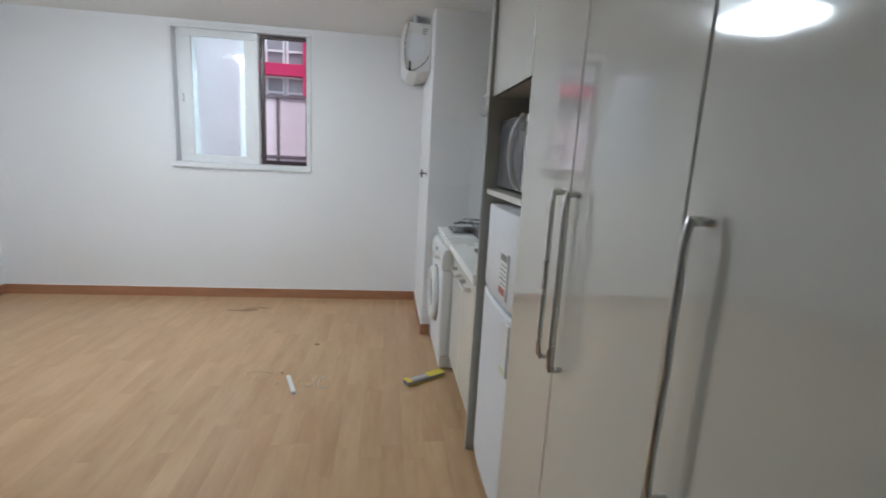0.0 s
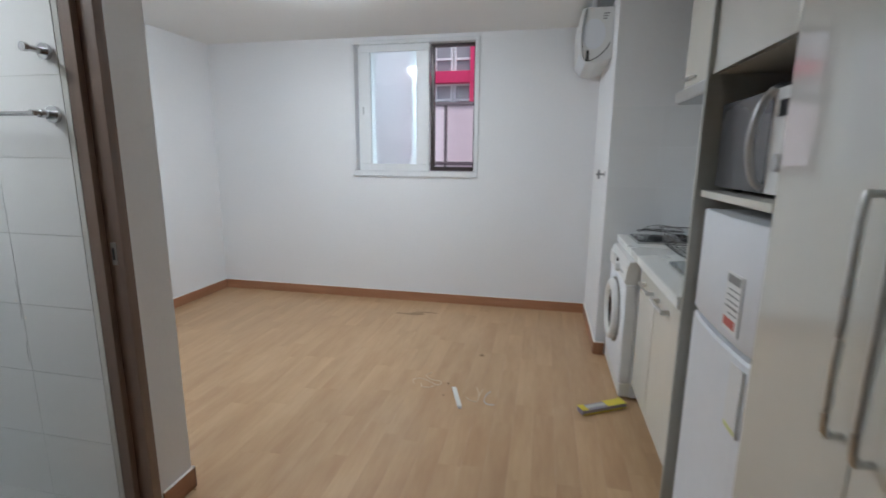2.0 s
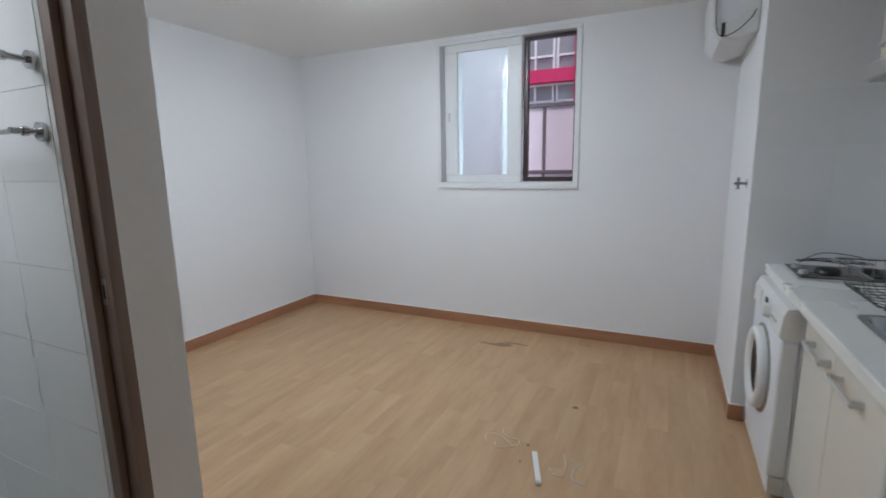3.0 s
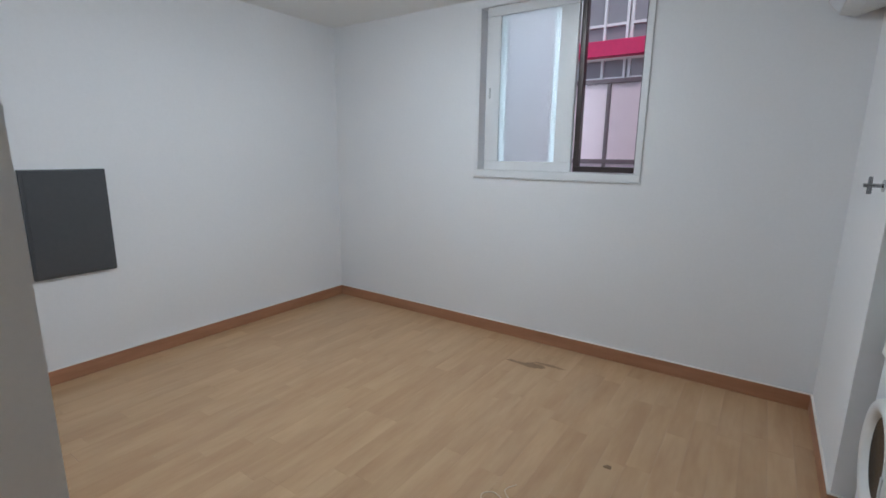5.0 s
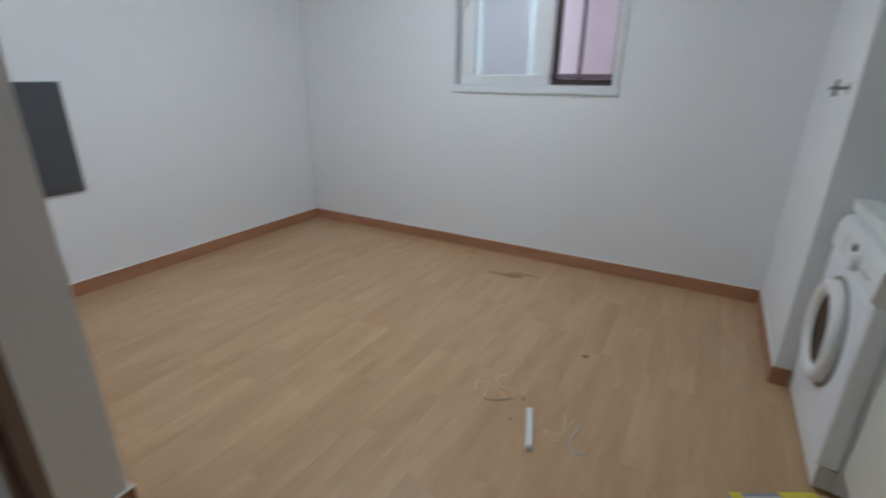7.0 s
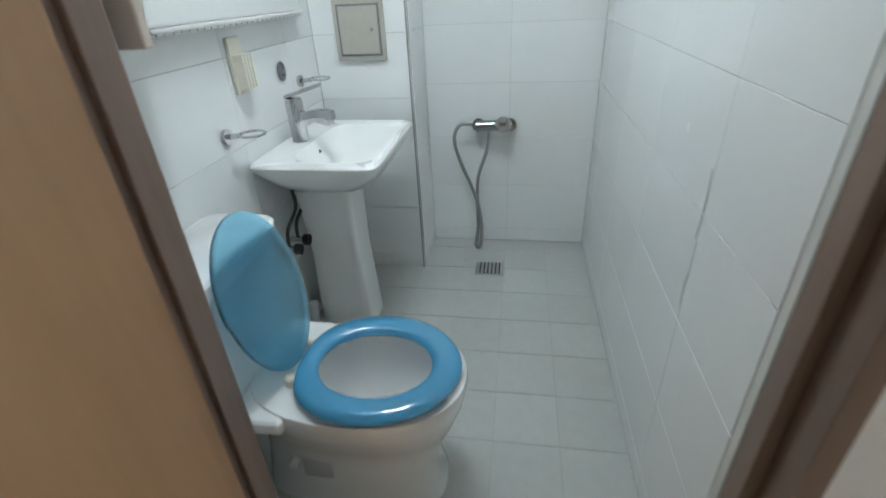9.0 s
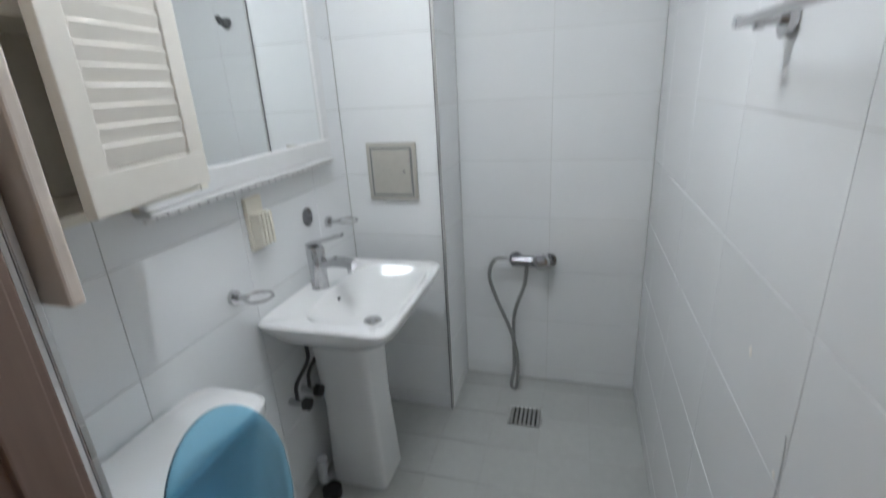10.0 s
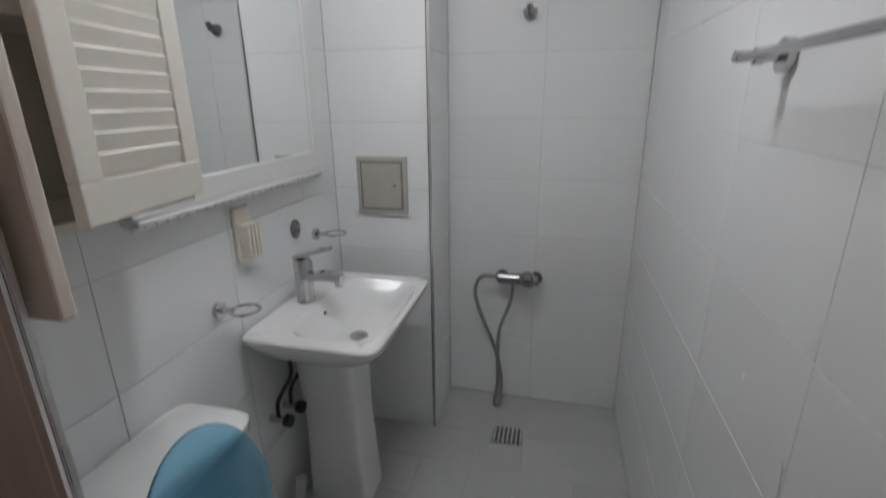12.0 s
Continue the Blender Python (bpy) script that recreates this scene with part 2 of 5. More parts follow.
def oval(cx, cy, z, rx, ry, n=32, power=2.0):
    """A ring of points; power above 2 squares it."""
    out = []
    for k in range(n):
        c, s = math.cos(2 * math.pi * k / n), math.sin(2 * math.pi * k / n)
        out.append((cx + rx * math.copysign(abs(c) ** (2 / power), c), cy + ry * math.copysign(abs(s) ** (2 / power), s), z))
    return out


def mesh(name, bm, mat, soft=False):
    me = bpy.data.meshes.new(name)
    bmesh.ops.recalc_face_normals(bm, faces=bm.faces)
    bm.to_mesh(me)
    bm.free()
    me.materials.append(mat)
    if soft:
        me.shade_smooth()
        me.set_sharp_from_angle(angle=radians(40))
        areas = sorted(p.area for p in me.polygons)
        for p in me.polygons:
            if p.area > 12 * areas[len(areas) // 2] and len(p.vertices) == 4:
                p.use_smooth = False
    return me


def part(name, bm, mat, parent=None, label="", soft=True):
    """One mesh object, under a thing or a part."""
    ob = new(name, mesh(name, bm, mat, soft))
    if parent:
        ob.parent = parent
    return tagged(ob, label)


def thing(name, label, category, group=""):
    return tagged(new(name), label, category, group)


def structure(name, bm, mat, label, soft=False):
    return tagged(new(name, mesh(name, bm, mat, soft)), label, name.split("_")[0], kind="structure")


B = bmesh.new

# ---- the plan ----
XE, YN, XW, ZC = 0.644, 4.535, -2.910, 2.355
PIER, XK = 3.64, 1.25
XC, XB = -1.10, -1.21
YCORNER, YBN, YBS, XBW, XSHAFT, YSHAFT, ZBC = 1.854, 1.60, 0.42, -2.905, -2.60, 0.815, 2.24
SJ, NJ, HEAD = 0.788, 1.667, 2.04
BATH_NORTH = 0.04  # the bathroom is laid out from its own origin and set this far north
SB = SJ - BATH_NORTH
FRONT = 0.762
XBE = -1.238
T = 0.0035

bm = box(box(B(), XC, XK, -1.2, YCORNER, -0.06, -0.004), XW, XK, YCORNER, YN, -0.06, -0.004)
floor = structure("floor", bm, UNDERFLOOR, "pale oak-patterned vinyl plank floor with a few stains")
bm = box(B(), -3.05, XB, 0.30, 1.75, -0.06, -0.0022)
bath_floor = structure("floor_bathroom", bm, FLOOR_GROUT, "grey square-tiled bathroom floor with dark joints")

bm = B()
for x0, x1, z0, z1 in ((-3.05, -1.46, 0, ZC), (-0.345, 1.40, 0, ZC), (-1.46, -0.345, 0, 1.18), (-1.46, -0.345, 2.302, ZC)):
    box(bm, x0, x1, YN, YN + 0.22, z0, z1)
structure("wall_north", bm, WALLPAPER, "plain white papered wall with the window")
structure("wall_west", box(B(), -3.05, XW, 1.70, YN, 0, ZC), WALLPAPER, "plain white papered side wall")
structure("wall_pier", box(B(), XE, 1.40, PIER + T, YN, 0, ZC), WALLPAPER, "white papered boxed-out wall beside the kitchen")
kitchen_wall = structure("wall_kitchen", box(B(), XK + T, 1.40, -1.2, PIER + T, 0, ZC), KITCHEN_GROUT, "wall behind the kitchen units")
bm = box(B(), -3.05, XB + 0.020, YBN + T, YCORNER - BATH_NORTH - 0.001, 0, ZC)
bath_north = structure("wall_bathroom_north", bm, PALE_GROUT, "white-tiled bathroom wall with a towel rail")
structure("wall_bathroom_outside", box(B(), XW, XB, YCORNER, YCORNER + 0.012, 0, ZC), WALLPAPER, "white papered back of the bathroom wall")
bm = box(B(), XB + 0.0205, XC, NJ + 0.012, YCORNER + 0.012, 0, ZC)
box(bm, XB, XC, -1.2, SJ - 0.036, 0, ZC)
box(bm, XB + T, XC, SJ - 0.012, NJ + 0.012, HEAD + 0.03, ZC)
structure("wall_corridor", bm, WALLPAPER, "white papered corridor wall round the bathroom door")
bath_south = structure("wall_bathroom_south", box(B(), -3.05, XB, 0.30, YBS - T, 0, ZC), GROUT, "white-tiled bathroom wall behind basin and toilet")
bath_west = structure("wall_bathroom_west", box(B(), -3.05, XBW - T, YSHAFT - T, YBN + T, 0, ZC), PALE_GROUT, "white-tiled shower wall")
shaft = structure("wall_shaft", box(B(), XBW - T, XSHAFT - T, YBS - T, YSHAFT - T, 0, ZC), GROUT, "white-tiled boxed-out shaft with a metal corner trim")
bath_east = structure("wall_bathroom_east", box(B(), XBE, XB - 0.005, YBS - T, SB - 0.030 - T, 0, ZC), GROUT, "tiled return beside the bathroom door")
structure("wall_entrance", box(B(), -1.5, 1.40, -1.35, -1.2, 0, ZC), WALLPAPER, "plain white wall behind the entrance")
bm = box(B(), XW - 0.15, XK + 0.15, -1.35, YN + 0.1, ZC, ZC + 0.12)
structure("ceiling", bm, CEILING, "plain white papered ceiling")
bm = box(B(), -3.05, XB, 0.30, YBN + T, ZBC, ZBC + 0.03)
bath_ceiling = structure("ceiling_bathroom", bm, WHITE_PLASTIC, "white panelled bathroom ceiling")

# skirting boards
for x0, x1, y0, y1 in ((XW, XE, YN - 0.011, YN), (XW, XW + 0.011, YCORNER + 0.024, YN - 0.012), (XE - 0.011, XE, PIER - 0.002, YN - 0.012),
                       (XE - 0.011, XE + 0.06, PIER - 0.013, PIER - 0.003), (XC, XC + 0.011, NJ + 0.05, YCORNER + 0.023), (XW + 0.012, XC + 0.011, YCORNER + 0.0125, YCORNER + 0.0235),
                       (XC, XC + 0.011, -1.2, SJ - 0.05)):
    bm = box(B(), x0, x1, y0, y1, 0, 0.085, 0.002, 1)
    bb = part("baseboard", bm, SKIRTING)
    # pale strip paints the highlight on the board's top edge
    part("caulk_line", box(B(), x0, x1, y0, y1, 0.0852, 0.0895, 0.001, 1), EDGE_HIGHLIGHT_FILLER, bb, "pale strip painted as the lit top edge")
    tagged(bb, "reddish brown wooden skirting board", "baseboard", kind="structure")


# ---- window ----
def build_window():
    w = tagged(new("window_1"), "white plastic sliding window, half frosted, half open", "window", kind="structure")
    x0, x1, z0, z1 = -1.478, -0.325, 1.164, 2.322
    bm = B()
    for a, b, c, d in ((x0, x1, z0, z0 + 0.045), (x0, x1, z1 - 0.03, z1), (x0, x0 + 0.032, z0 + 0.045, z1 - 0.03), (x1 - 0.04, x1, z0 + 0.045, z1 - 0.03)):
        box(bm, a, b, YN - 0.012, YN + 0.20, c, d, 0.003, 1)
    part("window_frame", bm, PVC, w)
    bm = box(B(), x0 - 0.006, x1 + 0.006, YN - 0.015, YN - 0.001, z0 - 0.008, z0 - 0.001, 0.002, 1)
    part("window_sill", bm, PVC, w)
    bm = B()
    box(bm, x0 + 0.034, x0 + 0.075, YN + 0.076, YN + 0.10, z0 + 0.046, z1 - 0.031, 0.002, 1)
    part("window_track", bm, PVC, w)
    # inner sash with frosted glass
    sx0, sx1, sz0, sz1 = -1.405, -0.765, z0 + 0.046, z1 - 0.031
    bm = B()
    for a, b, c, d in ((sx0, sx1, sz0, sz0 + 0.062), (sx0, sx1, sz1 - 0.06, sz1), (sx0, sx0 + 0.105, sz0 + 0.062, sz1 - 0.06), (sx1 - 0.115, sx1, sz0 + 0.062, sz1 - 0.06)):
        box(bm, a, b, YN + 0.004, YN + 0.042, c, d, 0.003, 1)
    sash = part("sash", bm, PVC, w)
    bm = box(B(), sx0 + 0.10, sx1 - 0.11, YN + 0.019, YN + 0.024, sz0 + 0.057, sz1 - 0.055)
    pane = part("pane", bm, FROSTED, sash, "frosted glass pane", False)
    pane.visible_shadow = False
    sheet = part("glass_sheet", box(B(), sx0 + 0.10, sx1 - 0.11, YN + 0.010, YN + 0.013, sz0 + 0.057, sz1 - 0.055), CLEAR, sash, "clear inner glass sheet", False)
    sheet.visible_shadow = False
    bm = box(B(), sx0 + 0.028, sx0 + 0.04, YN - 0.006, YN + 0.004, 1.70, 1.77, 0.003, 1)
    part("latch", bm, GREY_PLASTIC, sash)
    # outer sash behind it, shifted
    bm = B()
    ox0, ox1 = -1.36, -0.86
    for a, b, c, d in ((ox0, ox1, sz0, sz0 + 0.05), (ox0, ox1, sz1 - 0.05, sz1), (ox1 - 0.07, ox1, sz0 + 0.05, sz1 - 0.05), (ox0, ox0 + 0.09, sz0 + 0.05, sz1 - 0.05)):
        box(bm, a, b, YN + 0.046, YN + 0.072, c, d, 0.003, 1)
    part("outer_sash", bm, PVC, w)
    # dark aluminium screen frame
    bm = B()
    dx0, dx1, dz0, dz1 = -0.764, -0.366, z0 + 0.05, z1 - 0.033
    for a, b, c, d in ((dx0, dx1, dz0, dz0 + 0.035), (dx0, dx1, dz1 - 0.022, dz1), (dx0, dx0 + 0.035, dz0 + 0.035, dz1 - 0.022), (dx1 - 0.016, dx1, dz0 + 0.035, dz1 - 0.022)):
        box(bm, a, b, YN + 0.05, YN + 0.10, c, d, 0.003, 1)
    part("screen_frame", bm, BROWN_ALU, w, "dark brown aluminium screen frame")
    return w


build_window()


# ---- the building across the alley ----
def build_neighbour():
    h = thing("neighbour_building", "pale building across the alley with red steel and grey windows", "building")
    y = 6.05
    part("wall", box(B(), -7, 5, y, y + 0.3, -1.0, 6.5), PINK_WALL, h)
    for i in range(4):
        cx = -1.27 + 0.445 * i
        for z0, z1 in ((1.86, 2.15), (2.31, 2.72), (2.86, 3.3)):
            win = part("window", box(B(), cx, cx + 0.425, y - 0.02, y - 0.002, z0, z1), FAR_GLASS, h, "", False)
            for k in (0.0, 0.2125, 0.405):
                part("mullion", box(B(), cx + k, cx + k + 0.022, y - 0.05, y - 0.0205, z0, z1), PVC, win, "", False)
            part("mullion", box(B(), cx, cx + 0.425, y - 0.046, y - 0.0205, z0 + 0.122, z0 + 0.144), PVC, win, "", False)
    part("red_beam", box(B(), -1.3, 2.2, y - 0.16, y - 0.06, 2.165, 2.295, 0.004, 1), RED_STEEL, h, "red painted steel beam")
    for x in (-0.615, 1.2):
        part("red_post", box(B(), x, x + 0.072, y - 0.23, y - 0.165, 1.2, 4.5, 0.004, 1), RED_STEEL, h, "red painted steel post")
    # barred pale screen in front of the wall
    f = thing("alley_screen", "pale pink panelled screen with a mauve steel frame", "screen")
    ys = 5.42
    for i in range(4):
        a = -1.25 + 0.45 * i
        part("panel", box(B(), a + 0.016, a + 0.434, ys + 0.004, ys + 0.012, 1.29, 1.868), PINK_PANEL, f, "", False)
        part("post", box(B(), a - 0.014, a + 0.014, ys - 0.012, ys + 0.02, -0.6, 1.868, 0.003, 1), MAUVE_STEEL, f)
    part("top_rail", box(B(), -1.27, 0.6, ys - 0.016, ys + 0.024, 1.868, 1.902, 0.003, 1), MAUVE_STEEL, f)
    part("bottom_rail", box(B(), -1.27, 0.6, ys - 0.016, ys + 0.024, 1.255, 1.29, 0.003, 1), MAUVE_STEEL, f)
    part("lower_board", box(B(), -1.27, 0.6, ys + 0.0, ys + 0.016, -0.6, 1.255), PINK_PANEL, f, "", False)
    structure("ground", box(B(), -60, 60, 4.76, 60, -0.7, -0.6), CONCRETE, "grey concrete ground of the alley")


build_neighbour()


# ---- wardrobe wall ----
def c_handle(y, z0, z1, x, parent, r=0.0068, out=0.030):
    """A bent steel bar handle."""
    bm = tube(B(), smooth_path([(x, y, z0), (x - out * 0.6, y, z0), (x - out, y, z0 + 0.018), (x - out, y, (z0 + z1) / 2), (x - out, y, z1 - 0.018), (x - out * 0.6, y, z1), (x, y, z1)], 5), r, 10)
    part("handle", bm, BRUSHED, parent, "brushed steel bar handle")


def build_wardrobe(y0, y1, doors, label):
    """A tall unit with doors: (edge, edge, handle place)."""
    w = thing("wardrobe", label, "wardrobe", "fitted wardrobes")
    part("body", box(B(), FRONT + 0.022, XK - 0.01, y0 + 0.001, y1 - 0.001, 0.0, ZC - 0.004), CARCASE, w, "grey board carcase", False)
    for a, b, hy in doors:
        d = part("door", box(B(), FRONT, FRONT + 0.019, a + 0.003, b - 0.003, 0.055, ZC - 0.012, 0.0018, 2), GLOSS_PANEL, w)
        c_handle(hy - 0.008, 0.872, 1.282, FRONT, d)
    return w


D = (1.632, 1.242, 0.818, 0.40, -0.02, -0.44)
build_wardrobe(D[2], D[0], ((D[1], D[0], D[1] + 0.035), (D[2], D[1], D[1] - 0.045)), "tall glossy cream double wardrobe beside the fridge niche")
build_wardrobe(D[4], D[2], ((D[3], D[2], D[2] - 0.045), (D[4], D[3], D[4] + 0.045)), "tall glossy cream double wardrobe in the corridor")
build_wardrobe(D[5], D[4], ((D[5], D[4], D[4] - 0.045),), "tall glossy cream wardrobe near the entrance")


def build_niche():
    """The open tall unit that holds fridge and microwave."""
    u = thing("appliance_cabinet", "tall cream cabinet with open niches for microwave and fridge", "cabinet")
    y0, y1 = D[0], 2.185
    part("side_panel", box(B(), FRONT - 0.014, XK - 0.01, y1 - 0.021, y1, 0.0, ZC - 0.004, 0.0015, 1), CARCASE, u, "grey end panel")
    part("side_panel", box(B(), FRONT + 0.022, XK - 0.01, y0 + 0.001, y0 + 0.016, 0.0, ZC - 0.004), CARCASE_IN, u, "", False)
    part("back_panel", box(B(), XK - 0.03, XK - 0.011, y0 + 0.017, y1 - 0.022, 0.0, ZC - 0.004), CARCASE_IN, u, "", False)
    part("shelf", box(B(), FRONT + 0.004, XK - 0.031, y0 + 0.017, y1 - 0.022, 1.210, 1.232, 0.0015, 1), CABINET_PANEL, u, "pale shelf under the microwave")
    part("top_box", box(B(), FRONT + 0.022, XK - 0.031, y0 + 0.017, y1 - 0.022, 1.604, ZC - 0.004), CARCASE_IN, u, "", False)
    part("door", box(B(), FRONT, FRONT + 0.019, y0 + 0.003, y1 - 0.023, 1.604, ZC - 0.012, 0.0018, 2), GLOSS_PANEL, u, "glossy cream flap above the microwave")


build_niche()


def build_fridge():
    f = thing("refrigerator", "small white two-door fridge in the cabinet niche", "refrigerator")
    y0, y1 = 1.660, 2.145
    x = 0.782
    part("body", box(B(), x + 0.045, XK - 0.06, y0 + 0.003, y1 - 0.003, 0.012, 1.172, 0.008), WHITE_ENAMEL, f)
    for name, z0, z1 in (("freezer_door", 0.832, 1.172), ("fridge_door", 0.05, 0.816)):
        # doors bulge gently
        bm = B()
        rows = []
        n = 10
        for k in range(n + 1):
            y = y0 + (y1 - y0) * k / n
            bulge = 0.016 * math.sin(math.pi * k / n) ** 0.6
            rows.append([(x + 0.042, y, z0), (x + 0.006 - bulge, y, z0), (x - bulge, y, z0 + 0.008), (x - bulge, y, z1 - 0.008), (x + 0.006 - bulge, y, z1), (x + 0.042, y, z1)])
        loft(bm, rows)
        d = part(name, bm, WHITE_ENAMEL, f)
        if name == "fridge_door":
            st = part("energy_label", box(B(), x - 0.0122, x - 0.004, y0 + 0.025, y0 + 0.105, 0.60, 0.79), PAPER, d, "pale printed sticker", False)
            part("print_line", box(B(), x - 0.0130, x - 0.0123, y0 + 0.029, y0 + 0.101, 0.606, 0.618), GREEN_INK, st, "", False)
        else:
            part("label", box(B(), x - 0.0160, x - 0.008, y0 + 0.083, y0 + 0.190, 0.862, 1.028), PAPER, d, "printed paper label", False)
    part("foot_grille", box(B(), x + 0.03, x + 0.044, y0 + 0.01, y1 - 0.01, 0.0, 0.045), GREY_PLASTIC, f, "", False)
    part("gasket", box(B(), x + 0.02, x + 0.0445, y0 + 0.006, y1 - 0.006, 0.816, 0.832), GREY_PLASTIC, f, "", False)
    lab = [c for c in f.children if c.name.startswith("freezer")][0].children[0]
    for k, (a, b, c, d, ink) in enumerate(((0.080, 0.165, 1.004, 1.027, GREY_INK_SHADE), (0.080, 0.150, 0.985, 0.989, GREY_INK_SHADE), (0.080, 0.160, 0.968, 0.972, GREY_INK_SHADE), (0.080, 0.155, 0.951, 0.955, GREY_INK_SHADE),
                                           (0.080, 0.162, 0.934, 0.940, GREY_INK_SHADE), (0.082, 0.140, 0.918, 0.922, GREY_INK_SHADE), (0.090, 0.166, 0.880, 0.905, RED_INK))):
        part("print_line", box(B(), x - 0.0168, x - 0.0161, y0 + a + 0.013, y0 + b + 0.015, c - 0.006, d - 0.006), ink, lab, "", False)


build_fridge()


def build_microwave():
    m = thing("microwave_oven", "black and silver microwave with a curved door handle", "microwave")
    y0, y1, z0, z1, x = 1.668, 2.150, 1.2365, 1.512, 0.800
    part("body", box(B(), x + 0.03, 1.17, y0, y1, z0 + 0.006, z1, 0.005), SILVER_PLASTIC, m)
    part("door", box(B(), x, x + 0.029, y0 + 0.125, y1 - 0.002, z0 + 0.010, z1 - 0.004, 0.004), OVEN_GLASS, m, "dark glass oven door")
    part("control_panel", box(B(), x, x + 0.029, y0 + 0.002, y0 + 0.123, z0 + 0.010, z1 - 0.004, 0.004), WHITE_PLASTIC, m, "pale control panel")
    part("display", box(B(), x - 0.003, x - 0.0005, y0 + 0.03, y0 + 0.085, z1 - 0.075, z1 - 0.035), BLACK_GLASS, m, "", False)
    part("dial", rod(B(), (x - 0.012, y0 + 0.055, z0 + 0.09), (x, y0 + 0.055, z0 + 0.09), 0.022), GREY_PLASTIC, m)
    pts = [(x, y0 + 0.128, z0 + 0.02), (x - 0.024, y0 + 0.134, z0 + 0.05), (x - 0.040, y0 + 0.136, z0 + 0.135), (x - 0.030, y0 + 0.130, z0 + 0.22), (x - 0.004, y0 + 0.118, z1 - 0.004)]
    part("door_handle", tube(B(), smooth_path(pts, 7), 0.010, 10), SILVER_PLASTIC, m, "curved silver handle")
    for y in (y0 + 0.04, y1 - 0.04):
        part("foot", rod(B(), (0.86, y, 1.2325), (0.86, y, 1.2430), 0.014), RUBBER, m)
    c = thing("black_cup", "small dark object lying on top of the microwave", "cup")
    part("cup_body", loft(B(), [oval(0.92, 2.02, z1 + 0.001, 0.035, 0.05, 16), oval(0.92, 2.02, z1 + 0.03, 0.038, 0.055, 16), oval(0.92, 2.02, z1 + 0.042, 0.02, 0.03, 16)]), BLACK_PLASTIC, c)


build_microwave()

# ---- kitchen ----
TOP = 0.846
CF = 0.737


def build_base_unit(y0, y1, hy0, hy1):
    u = thing("base_cabinet", "cream kitchen base cabinet with a steel bar handle", "cabinet", "kitchen base cabinets")
    part("body", box(B(), 0.790, XK - 0.01, y0 + 0.001, y1 - 0.001, 0.10, TOP - 0.045), CARCASE, u, "", False)
    d = part("door", box(B(), 0.770, 0.789, y0 + 0.002, y1 - 0.002, 0.11, TOP - 0.055, 0.002), CABINET_PANEL, u)
    bm = rod(B(), (0.738, hy0, 0.716), (0.738, hy1, 0.716), 0.0065, sides=12)
    h = part("handle", bm, BRUSHED, d, "brushed steel bar handle")
    for y in (hy0 + 0.016, hy1 - 0.016):
        part("handle_post", box(B(), 0.740, 0.7698, y - 0.007, y + 0.007, 0.706, 0.726, 0.002), BRUSHED, d)
    part("plinth", box(B(), 0.820, 0.835, y0 + 0.001, y1 - 0.001, 0.0, 0.10), CARCASE, u, "recessed plinth", False)


build_base_unit(2.187, 2.642, 2.385, 2.585)
build_base_unit(2.642, 2.992, 2.665, 2.870)


